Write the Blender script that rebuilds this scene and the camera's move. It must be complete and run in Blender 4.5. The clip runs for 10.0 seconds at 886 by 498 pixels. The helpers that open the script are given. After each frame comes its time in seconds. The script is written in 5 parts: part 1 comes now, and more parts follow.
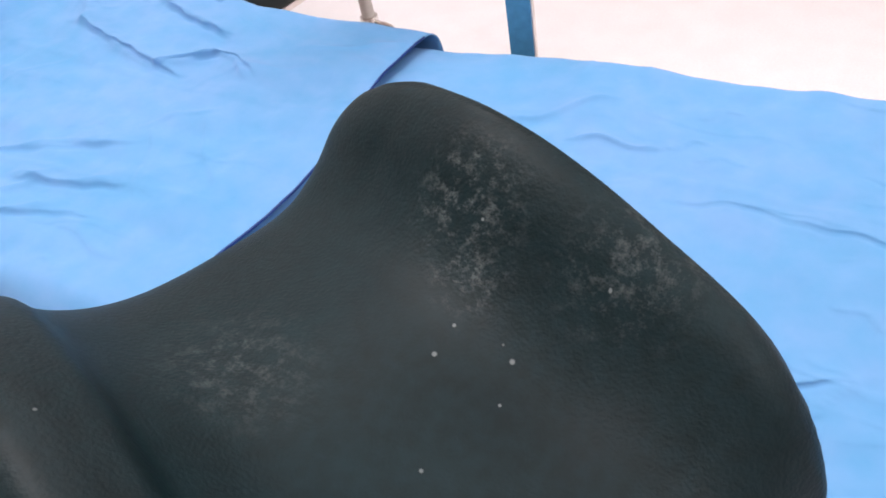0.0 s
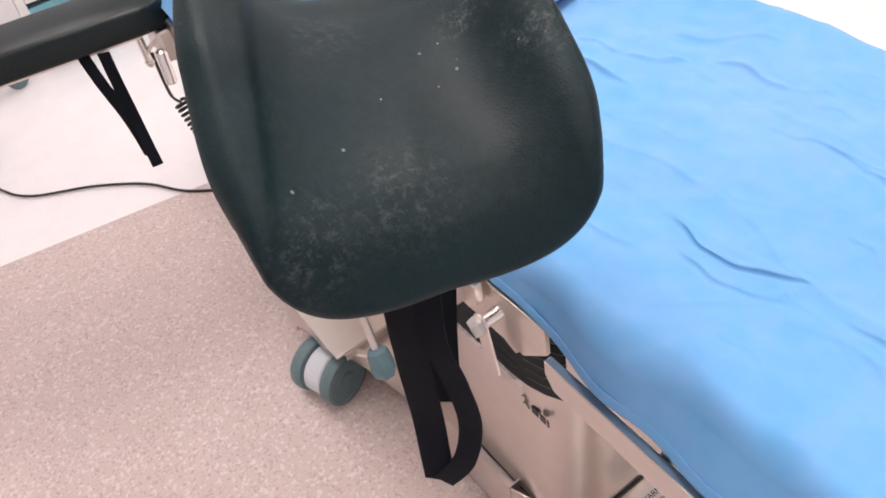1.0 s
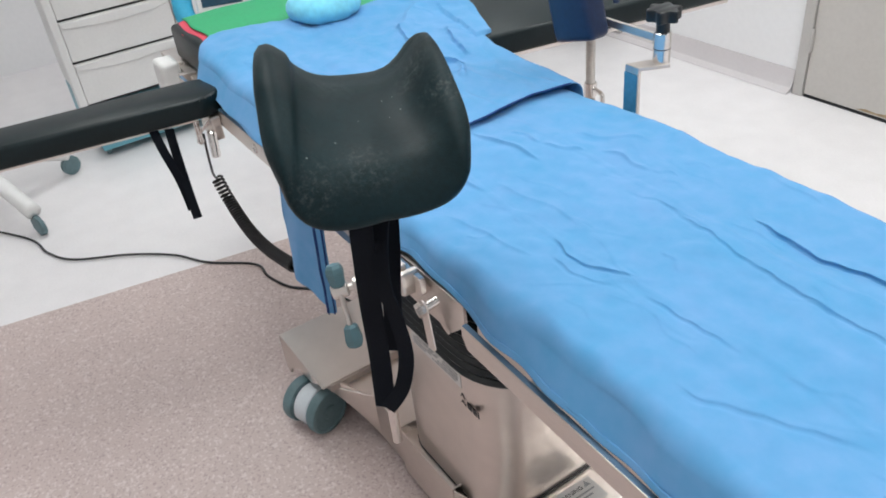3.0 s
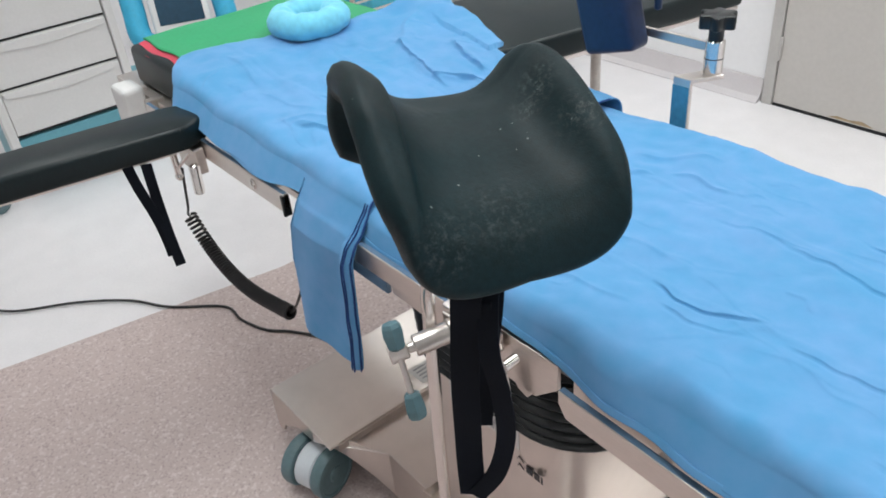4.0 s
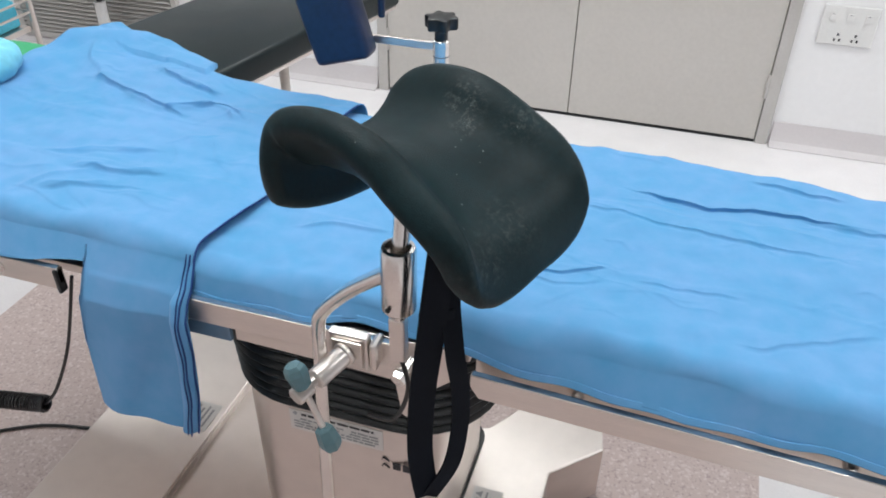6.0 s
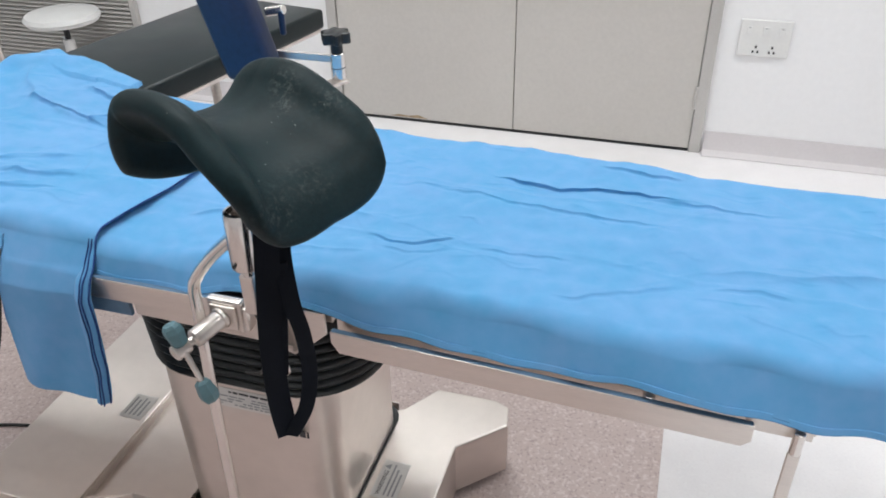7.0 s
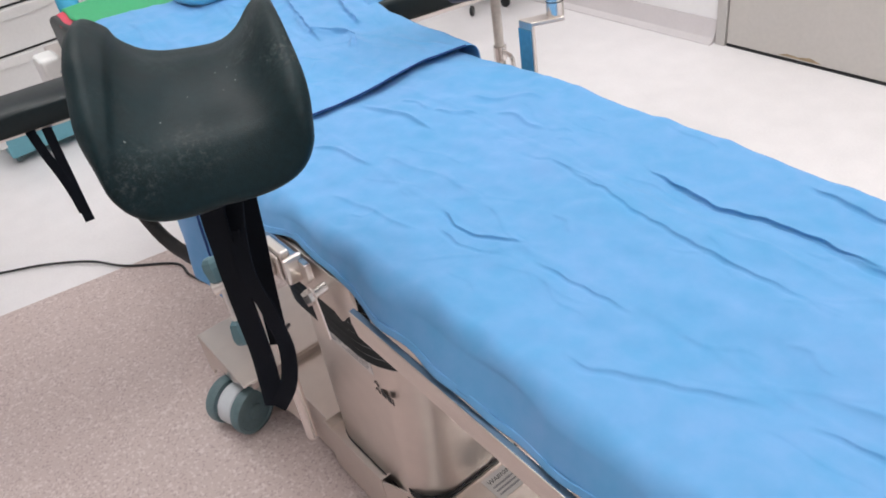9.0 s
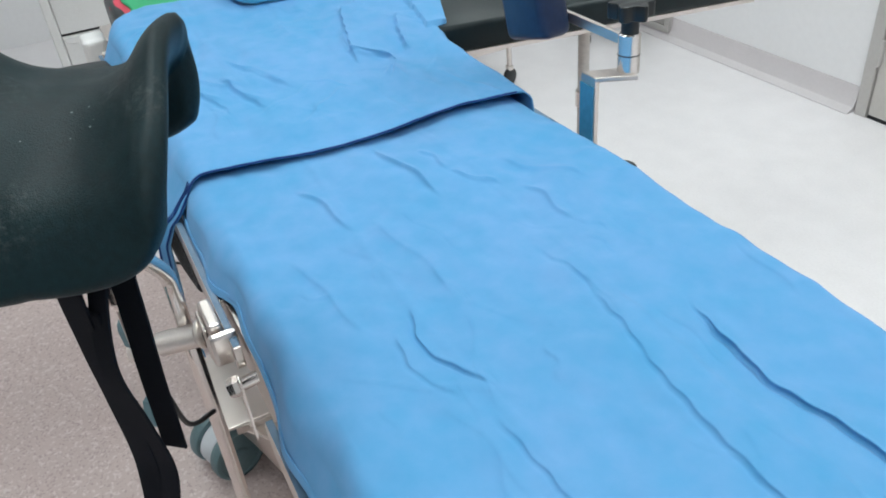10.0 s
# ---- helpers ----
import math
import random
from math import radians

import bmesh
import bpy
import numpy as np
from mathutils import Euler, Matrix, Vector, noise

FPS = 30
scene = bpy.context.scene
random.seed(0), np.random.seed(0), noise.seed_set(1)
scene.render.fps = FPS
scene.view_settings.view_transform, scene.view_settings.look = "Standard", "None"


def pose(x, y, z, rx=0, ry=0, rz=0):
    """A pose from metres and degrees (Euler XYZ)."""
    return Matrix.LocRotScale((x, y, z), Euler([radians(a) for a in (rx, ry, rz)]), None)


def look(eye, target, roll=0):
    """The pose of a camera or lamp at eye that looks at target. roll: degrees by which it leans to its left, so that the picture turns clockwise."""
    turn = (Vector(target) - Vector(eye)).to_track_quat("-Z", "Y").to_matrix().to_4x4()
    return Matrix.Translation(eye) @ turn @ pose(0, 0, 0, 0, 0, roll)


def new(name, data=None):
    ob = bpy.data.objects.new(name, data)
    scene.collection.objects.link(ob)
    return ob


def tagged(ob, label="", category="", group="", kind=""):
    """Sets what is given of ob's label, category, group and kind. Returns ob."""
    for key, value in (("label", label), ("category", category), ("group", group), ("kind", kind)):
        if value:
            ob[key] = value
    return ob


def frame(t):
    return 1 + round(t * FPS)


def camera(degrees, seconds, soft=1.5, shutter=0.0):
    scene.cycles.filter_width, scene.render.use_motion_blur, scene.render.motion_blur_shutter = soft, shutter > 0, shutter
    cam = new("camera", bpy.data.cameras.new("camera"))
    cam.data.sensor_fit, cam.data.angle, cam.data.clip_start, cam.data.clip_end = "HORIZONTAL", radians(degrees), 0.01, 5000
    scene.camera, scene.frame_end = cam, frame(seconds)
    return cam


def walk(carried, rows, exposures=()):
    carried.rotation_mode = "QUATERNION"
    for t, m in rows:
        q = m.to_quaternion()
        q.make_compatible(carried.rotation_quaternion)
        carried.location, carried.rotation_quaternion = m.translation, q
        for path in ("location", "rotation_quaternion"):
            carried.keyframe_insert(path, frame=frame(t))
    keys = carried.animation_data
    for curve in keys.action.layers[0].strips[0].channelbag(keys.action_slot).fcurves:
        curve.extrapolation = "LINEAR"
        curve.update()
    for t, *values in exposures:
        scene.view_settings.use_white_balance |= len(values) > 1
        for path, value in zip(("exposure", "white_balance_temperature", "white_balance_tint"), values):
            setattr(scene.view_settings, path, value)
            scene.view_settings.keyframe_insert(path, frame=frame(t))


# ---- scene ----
cam = camera(58.5, 10.0, soft=1.8)
PATH = [
    (0, (0.311, -0.23, 1.391), (-0.517, 0.942, -0.002), -12.7),
    (0.2, (0.311, -0.219, 1.38), (-0.634, 0.827, -0.039), -11.1),
    (0.5, (0.379, -0.221, 1.381), (-0.783, 0.563, -0.0), -15.426),
    (1, (0.58, -0.309, 1.421), (-0.687, 0.378, 0.034), -11.6),
    (1.5, (0.695, -0.421, 1.45), (-0.638, 0.254, 0.121), -11.9),
    (2, (0.804, -0.509, 1.494), (-0.586, 0.217, 0.253), -9.7),
    (2.5, (0.949, -0.461, 1.512), (-0.501, 0.323, 0.38), -7.7),
    (2.7, (0.984, -0.459, 1.534), (-0.458, 0.345, 0.406), -7.0),
    (3.8, (0.75, -0.55, 1.501), (-0.613, 0.407, 0.392), -6.3),
    (4, (0.688, -0.537, 1.482), (-0.643, 0.463, 0.373), -5.6),
    (4.5, (0.52, -0.469, 1.455), (-0.774, 0.57, 0.34), -7.2),
    (5, (0.41, -0.57, 1.483), (-0.567, 0.738, 0.327), -2.3),
    (5.5, (0.358, -0.713, 1.508), (-0.26, 0.784, 0.335), 0.6),
    (6, (0.398, -0.756, 1.533), (-0.096, 0.804, 0.383), 0.6),
    (6.2, (0.438, -0.78, 1.543), (-0.045, 0.796, 0.409), 0.5),
    (7.3, (0.688, -0.876, 1.547), (0.116, 0.719, 0.484), -3.3),
    (7.5, (0.684, -0.832, 1.528), (0.0, 0.72, 0.467), -4.9),
    (8, (0.683, -0.637, 1.513), (-0.269, 0.756, 0.44), -5.1),
    (8.5, (0.799, -0.486, 1.478), (-0.361, 0.698, 0.36), -7.3),
    (9, (0.969, -0.358, 1.472), (-0.38, 0.532, 0.294), -9.8),
    (9.5, (0.891, -0.278, 1.455), (-0.601, 0.429, 0.326), -9.6),
    (10, (0.83, -0.079, 1.399), (-0.675, 0.6, 0.269), -5.7),
]
EXPOSURE = [(0, -0.16, 7000, 22), (0.5, 0.10, 8400, 22), (1.0, 0.04, 7200, 22), (1.5, -0.10, 6900, 12), (2.0, -0.22, 6600, 8), (2.5, -0.30, 6500, 7), (4.5, -0.38, 6450, 6), (5.5, -0.36, 6450, 7), (7.5, -0.36, 6500, 7), (8.5, -0.48, 6400, 6), (9.0, -0.33, 6700, 12), (10.0, -0.47, 6250, 2)]
walk(cam, [(t, look(eye, target, roll)) for t, eye, target, roll in PATH], EXPOSURE)


# ---- light ----
world = bpy.data.worlds.new("world")
scene.world = world
world.use_nodes = True
world.node_tree.nodes["Background"].inputs[0].default_value = (0.9, 0.95, 1.0, 1)
world.node_tree.nodes["Background"].inputs[1].default_value = 0.3
LAMP_POWER = 13.0


# ---- materials ----
def mat(name, color, rough=0.5, metal=0.0, vary=0.12, scale=8.0, fine=90.0, bump=0.0, bump_scale=200.0,
        color2=None, coat=0.0, spec=0.5, stretch=None, sheen=0.0, rough_vary=0.1):
    m = bpy.data.materials.new(name)
    m.use_nodes = True
    nt = m.node_tree
    b = nt.nodes["Principled BSDF"]
    tc = nt.nodes.new("ShaderNodeTexCoord")
    mp = nt.nodes.new("ShaderNodeMapping")
    nt.links.new(tc.outputs["Object"], mp.inputs[0])
    if stretch:
        mp.inputs["Scale"].default_value = stretch
    n1, n2 = nt.nodes.new("ShaderNodeTexNoise"), nt.nodes.new("ShaderNodeTexNoise")
    n1.inputs["Scale"].default_value, n2.inputs["Scale"].default_value = scale, fine
    n1.inputs["Detail"].default_value, n2.inputs["Detail"].default_value = 4, 3
    for n in (n1, n2):
        nt.links.new(mp.outputs[0], n.inputs["Vector"])
    mixn = nt.nodes.new("ShaderNodeMath")
    mixn.operation = "ADD"
    nt.links.new(n1.outputs["Fac"], mixn.inputs[0])
    nt.links.new(n2.outputs["Fac"], mixn.inputs[1])
    half = nt.nodes.new("ShaderNodeMapRange")
    half.inputs["From Min"].default_value, half.inputs["From Max"].default_value = 0.7, 1.3
    nt.links.new(mixn.outputs[0], half.inputs["Value"])
    mx = nt.nodes.new("ShaderNodeMix")
    mx.data_type = "RGBA"
    c = tuple(color)
    lo = color2 or tuple(v * (1 - vary) for v in c)
    hi = c if color2 else tuple(min(1, v * (1 + vary)) for v in c)
    mx.inputs["A"].default_value, mx.inputs["B"].default_value = (*lo, 1), (*hi, 1)
    nt.links.new(half.outputs[0], mx.inputs["Factor"])
    nt.links.new(mx.outputs["Result"], b.inputs["Base Color"])
    rr = nt.nodes.new("ShaderNodeMapRange")
    rr.inputs["To Min"].default_value, rr.inputs["To Max"].default_value = max(0.02, rough - rough_vary), min(1, rough + rough_vary)
    nt.links.new(n1.outputs["Fac"], rr.inputs["Value"])
    nt.links.new(rr.outputs[0], b.inputs["Roughness"])
    b.inputs["Metallic"].default_value = metal
    b.inputs["Coat Weight"].default_value = coat
    b.inputs["Specular IOR Level"].default_value = spec
    b.inputs["Sheen Weight"].default_value = sheen
    if bump:
        n3 = nt.nodes.new("ShaderNodeTexNoise")
        n3.inputs["Scale"].default_value, n3.inputs["Detail"].default_value = bump_scale, 3
        nt.links.new(mp.outputs[0], n3.inputs["Vector"])
        bp = nt.nodes.new("ShaderNodeBump")
        bp.inputs["Strength"].default_value, bp.inputs["Distance"].default_value = bump, 0.002
        nt.links.new(n3.outputs["Fac"], bp.inputs["Height"])
        nt.links.new(bp.outputs[0], b.inputs["Normal"])
    return m


def speckled(name, base, dark, light, rough, amount=0.5, scale=260.0):
    """Vinyl floor with small chips in two tones over a faintly stained base."""
    m = mat(name, base, rough, vary=0.04, scale=1.6, fine=9.0, bump=0.06, bump_scale=300)
    nt = m.node_tree
    b = nt.nodes["Principled BSDF"]
    src = b.inputs["Base Color"].links[0].from_socket
    tc = nt.nodes["Texture Coordinate"]
    for k, (col, sc) in enumerate(((dark, scale), (light, scale * 0.8))):
        n = nt.nodes.new("ShaderNodeTexNoise")
        n.inputs["Scale"].default_value, n.inputs["Detail"].default_value = sc * 0.55, 1.5
        off = nt.nodes.new("ShaderNodeMapping")
        off.inputs["Location"].default_value = (3.7 * k, 1.3 * k, 0)
        nt.links.new(tc.outputs["Object"], off.inputs[0])
        nt.links.new(off.outputs[0], n.inputs["Vector"])
        r = nt.nodes.new("ShaderNodeMapRange")
        r.inputs["From Min"].default_value, r.inputs["From Max"].default_value = 0.56, 0.66
        r.inputs["To Max"].default_value = amount
        nt.links.new(n.outputs["Fac"], r.inputs["Value"])
        mx = nt.nodes.new("ShaderNodeMix")
        mx.data_type = "RGBA"
        nt.links.new(r.outputs[0], mx.inputs["Factor"])
        nt.links.new(src, mx.inputs["A"])
        mx.inputs["B"].default_value = (*col, 1)
        src = mx.outputs["Result"]
    nt.links.new(src, b.inputs["Base Color"])
    return m


WALL = mat("wall_paint", (0.86, 0.85, 0.86), 0.55, vary=0.02, scale=1.5, fine=40, bump=0.05)
SKIRT = mat("skirting_vinyl", (0.66, 0.62, 0.63), 0.45, vary=0.03)
CEIL = mat("ceiling_panel", (0.78, 0.79, 0.80), 0.8, vary=0.02)
FLOOR_W = speckled("floor_pale_vinyl", (0.82, 0.79, 0.80), (0.73, 0.70, 0.71), (0.87, 0.85, 0.85), 0.42, 0.3)
FLOOR_P = speckled("floor_pink_vinyl", (0.56, 0.455, 0.43), (0.40, 0.30, 0.29), (0.70, 0.61, 0.59), 0.42, 0.75)
DOORM = mat("door_laminate", (0.56, 0.53, 0.50), 0.42, vary=0.04, scale=2, fine=60)
FRAMEM = mat("door_frame_metal", (0.52, 0.50, 0.48), 0.4, 0.3, vary=0.05)
STEEL = mat("brushed_steel", (0.72, 0.66, 0.62), 0.34, 1.0, vary=0.05, scale=5, fine=60, stretch=(1, 12, 12), bump=0.02, bump_scale=120, rough_vary=0.06)
STEELP = mat("satin_steel_sheet", (0.71, 0.65, 0.61), 0.33, 1.0, vary=0.04, scale=3, fine=25, rough_vary=0.06)
CHROME = mat("polished_steel", (0.78, 0.74, 0.71), 0.22, 1.0, vary=0.03, rough_vary=0.04)
RAIL_NAVY = mat("rail_navy", (0.12, 0.20, 0.30), 0.3, 0.0, vary=0.1)
FOAM = mat("black_polyurethane_foam", (0.0040, 0.0150, 0.0180), 0.48, vary=0.3, scale=14, fine=160, bump=0.2, bump_scale=620, spec=0.19)
VINYL = mat("black_vinyl", (0.005, 0.012, 0.014), 0.36, vary=0.2, scale=6, fine=120, bump=0.10, bump_scale=350, spec=0.3)
NAVY = mat("navy_vinyl", (0.008, 0.022, 0.07), 0.4, vary=0.2, bump=0.1)
RUBBER = mat("black_rubber", (0.009, 0.011, 0.013), 0.34, vary=0.2)
STRAP = mat("black_webbing", (0.0035, 0.005, 0.009), 0.8, vary=0.3, fine=300, bump=0.3, bump_scale=900, spec=0.15)
TEAL = mat("teal_grey_plastic", (0.10, 0.19, 0.22), 0.45, vary=0.08)
WHEEL = mat("castor_grey", (0.12, 0.19, 0.21), 0.5, vary=0.1)
LIGHTPL = mat("light_grey_plastic", (0.62, 0.66, 0.70), 0.4, vary=0.04)
WHITEPL = mat("white_enamel", (0.76, 0.75, 0.74), 0.38, vary=0.03)
CABT = mat("cabinet_plinth_teal", (0.14, 0.38, 0.46), 0.4, vary=0.05)
PAPER = mat("label_paper", (0.74, 0.72, 0.70), 0.7, vary=0.04)
INK = mat("ink", (0.03, 0.03, 0.035), 0.6)
GREY_INK = mat("grey_ink", (0.35, 0.35, 0.36), 0.6)
GREEN = mat("green_sheet", (0.035, 0.36, 0.15), 0.6, vary=0.08, scale=5, fine=120, bump=0.1)
RED = mat("red_sheet", (0.62, 0.06, 0.10), 0.6, vary=0.1)
RING = mat("turquoise_cotton_ring", (0.20, 0.62, 0.80), 0.8, vary=0.1, scale=18, fine=80, bump=0.5, bump_scale=60, sheen=0.2)
SCREEN = mat("dark_screen", (0.02, 0.06, 0.10), 0.12)
CABLE = mat("cable_sheath", (0.012, 0.012, 0.014), 0.4)


def cloth_material(name, col):
    m = mat(name, col, 0.8, color2=tuple(c * f for c, f in zip(col, (0.62, 0.92, 0.93))), scale=4.5, fine=30, bump=0.10, bump_scale=1400, sheen=0.1, spec=0.15)
    m.node_tree.nodes["Principled BSDF"].inputs["Sheen Tint"].default_value = (0.95, 0.86, 1.0, 1)
    m.node_tree.nodes["Principled BSDF"].inputs["Sheen Roughness"].default_value = 0.6
    return m


DRAPE = cloth_material("blue_cotton_drape", (0.154, 0.354, 0.635))
HEM = mat("navy_hem", (0.012, 0.05, 0.20), 0.8, vary=0.1)
LAMPM = bpy.data.materials.new("lamp_diffuser")
LAMPM.use_nodes = True
LAMPM.node_tree.nodes["Principled BSDF"].inputs["Emission Color"].default_value = (1, 0.98, 0.96, 1)
LAMPM.node_tree.nodes["Principled BSDF"].inputs["Emission Strength"].default_value = 1.7


# ---- building helpers ----
def link(name, mesh, material, parent=None, label=""):
    ob = new(name, mesh)
    if material:
        mesh.materials.append(material)
    if parent:
        ob.parent = parent
    if label:
        ob["label"] = label
    return ob


def part(name, bm, material, parent=None, label="", smooth=False):
    me = bpy.data.meshes.new(name)
    bmesh.ops.recalc_face_normals(bm, faces=bm.faces[:])
    bm.to_mesh(me)
    bm.free()
    if smooth:
        for p in me.polygons:
            p.use_smooth = True
        if smooth == "auto":
            me.set_sharp_from_angle(angle=radians(38))
    return link(name, me, material, parent, label)


def empty(name, at, label, category, group="", kind=""):
    ob = new(name)
    ob.empty_display_size = 0.05
    ob.location = at
    return tagged(ob, label, category, group, kind)


def under(ob, parent):
    """Puts a part, built in world coordinates, under its thing without moving it."""
    ob.parent = parent
    ob.matrix_parent_inverse = Matrix.Translation(parent.location).inverted()
    return ob


def box_bm(x0, x1, y0, y1, z0, z1, bevel=0.002, seg=2):
    bm = bmesh.new()
    bmesh.ops.create_cube(bm, size=1)
    for v in bm.verts:
        v.co = Vector((x0 + (v.co.x + 0.5) * (x1 - x0), y0 + (v.co.y + 0.5) * (y1 - y0), z0 + (v.co.z + 0.5) * (z1 - z0)))
    if bevel:
        bmesh.ops.bevel(bm, geom=bm.edges[:], offset=bevel, segments=seg, affect="EDGES", profile=0.5)
    return bm


def prism_bm(poly, z0, z1, bevel=0.003, seg=2, axis="z"):
    """A polygon in plan, pushed up from z0 to z1; with axis y the polygon is (x, z) and the push goes along y."""
    bm = bmesh.new()
    put = (lambda a, b, h: (a, b, h)) if axis == "z" else ((lambda a, b, h: (a, h, b)) if axis == "y" else (lambda a, b, h: (h, a, b)))
    lo = [bm.verts.new(put(a, b, z0)) for a, b in poly]
    hi = [bm.verts.new(put(a, b, z1)) for a, b in poly]
    n = len(poly)
    bm.faces.new(lo[::-1])
    bm.faces.new(hi)
    for i in range(n):
        bm.faces.new((lo[i], lo[(i + 1) % n], hi[(i + 1) % n], hi[i]))
    bmesh.ops.recalc_face_normals(bm, faces=bm.faces[:])
    if bevel:
        bmesh.ops.bevel(bm, geom=bm.edges[:], offset=bevel, segments=seg, affect="EDGES", profile=0.5)
    return bm


def rounded(x0, x1, y0, y1, r, n=6):
    pts = []
    for cx, cy, a in ((x1 - r, y0 + r, -90), (x1 - r, y1 - r, 0), (x0 + r, y1 - r, 90), (x0 + r, y0 + r, 180)):
        for k in range(n + 1):
            t = radians(a + 90 * k / n)
            pts.append((cx + r * math.cos(t), cy + r * math.sin(t)))
    return pts


def smooth_line(points, steps=8, closed=False):
    """A Catmull-Rom line through the points."""
    p = [Vector(q) for q in points]
    out, n = [], len(p)
    for i in range(n if closed else n - 1):
        if closed:
            a, b, c, d = p[i - 1], p[i], p[(i + 1) % n], p[(i + 2) % n]
        else:
            a, b, c, d = p[max(i - 1, 0)], p[i], p[i + 1], p[min(i + 2, n - 1)]
        for k in range(steps):
            t = k / steps
            out.append(0.5 * ((2 * b) + (c - a) * t + (2 * a - 5 * b + 4 * c - d) * t * t + (3 * b - a - 3 * c + d) * t ** 3))
    if not closed:
        out.append(p[-1])
    return out


def tube_bm(line, r, sides=12, closed=False, bm=None, flat=None, radii=None):
    """A round (or, with flat = (width, thickness) and a side vector, strap-shaped) sweep along a line."""
    bm = bm or bmesh.new()
    line = [Vector(p) for p in line]
    rings, n = [], len(line)
    up = Vector((0, 0, 1))
    prev = None
    for i, p in enumerate(line):
        a = line[i - 1] if (i or closed) else p
        b = line[(i + 1) % n] if (i < n - 1 or closed) else p
        d = (b - a).normalized()
        if prev is None:
            side = d.cross(up if abs(d.z) < 0.95 else Vector((0, 1, 0))).normalized()
        else:
            side = (prev - d * prev.dot(d)).normalized()
        if flat and len(flat) > 2:
            side = (Vector(flat[2]) - d * Vector(flat[2]).dot(d)).normalized()
        prev = side
        nor = side.cross(d)
        ring = []
        rad = radii[i] if radii else r
        if flat:
            w, t = flat[0] / 2, flat[1] / 2
            for sx, sy in ((-1, -1), (1, -1), (1, 1), (-1, 1)):
                ring.append(bm.verts.new(p + side * w * sx + nor * t * sy))
        else:
            for k in range(sides):
                an = 2 * math.pi * k / sides
                ring.append(bm.verts.new(p + (side * math.cos(an) + nor * math.sin(an)) * rad))
        rings.append(ring)
    m = len(rings[0])
    for i in range(n if closed else n - 1):
        q, w = rings[i], rings[(i + 1) % n]
        for k in range(m):
            bm.faces.new((q[k], q[(k + 1) % m], w[(k + 1) % m], w[k]))
    if not closed:
        bm.faces.new(rings[0][::-1])
        bm.faces.new(rings[-1])
    return bm


def rod_bm(a, b, r, sides=20, bevel=0.0015, bm=None):
    """A round bar from a to b with softened ends."""
    a, b = Vector(a), Vector(b)
    d = (b - a).normalized() * bevel
    return tube_bm([a, a + d, b - d, b], r, sides, bm=bm, radii=[r - bevel, r, r, r - bevel])


def lathe_bm(profile, centre, axis, sides=28):
    """A profile of (radius, height) turned round an axis through centre."""
    bm = bmesh.new()
    z = Vector(axis).normalized()
    x = z.cross(Vector((0, 0, 1)) if abs(z.z) < 0.9 else Vector((1, 0, 0))).normalized()
    y = z.cross(x)
    rings = []
    for r, h in profile:
        rings.append([bm.verts.new(Vector(centre) + z * h + (x * math.cos(2 * math.pi * k / sides) + y * math.sin(2 * math.pi * k / sides)) * r) for k in range(sides)])
    for a, b in zip(rings, rings[1:]):
        for k in range(sides):
            bm.faces.new((a[k], a[(k + 1) % sides], b[(k + 1) % sides], b[k]))
    bm.faces.new(rings[0][::-1])
    bm.faces.new(rings[-1])
    return bm


def grid_mesh(name, pts, material, parent=None, thick=0.0, label=""):
    """A smooth sheet from a 2D array of points, with an even thickness below it."""
    h, w, _ = pts.shape
    verts = pts.reshape(-1, 3)
    idx = np.arange(h * w).reshape(h, w)
    faces = np.stack([idx[:-1, :-1], idx[1:, :-1], idx[1:, 1:], idx[:-1, 1:]], -1).reshape(-1, 4).tolist()
    if thick:
        du, dv = np.gradient(pts, axis=0), np.gradient(pts, axis=1)
        nn = np.cross(du, dv)
        nn /= np.linalg.norm(nn, axis=2, keepdims=True) + 1e-9
        low = (pts - nn * thick).reshape(-1, 3)
        k = h * w
        faces += [[q + k for q in f[::-1]] for f in faces]
        rim = list(idx[0, :]) + list(idx[1:, -1]) + list(idx[-1, -2::-1]) + list(idx[-2:0:-1, 0])
        for a, b in zip(rim, rim[1:] + rim[:1]):
            faces.append([int(a), int(b), int(b + k), int(a + k)])
        verts = np.concatenate([verts, low])
    me = bpy.data.meshes.new(name)
    me.from_pydata(verts.tolist(), [], faces)
    bm = bmesh.new()
    bm.from_mesh(me)
    bmesh.ops.recalc_face_normals(bm, faces=bm.faces[:])
    bm.to_mesh(me)
    bm.free()
    for p in me.polygons:
        p.use_smooth = True
    return link(name, me, material, parent, label)


def text_mesh(name, words, size, m, material, parent):
    cu = bpy.data.curves.new(name, "FONT")
    cu.body, cu.size, cu.extrude = words, size, 0.0002
    tmp = bpy.data.objects.new(name, cu)
    scene.collection.objects.link(tmp)
    bpy.context.view_layer.update()
    me = bpy.data.meshes.new_from_object(tmp)
    bpy.data.objects.remove(tmp)
    me.transform(m)
    ob = link(name, me, material)
    return under(ob, parent)


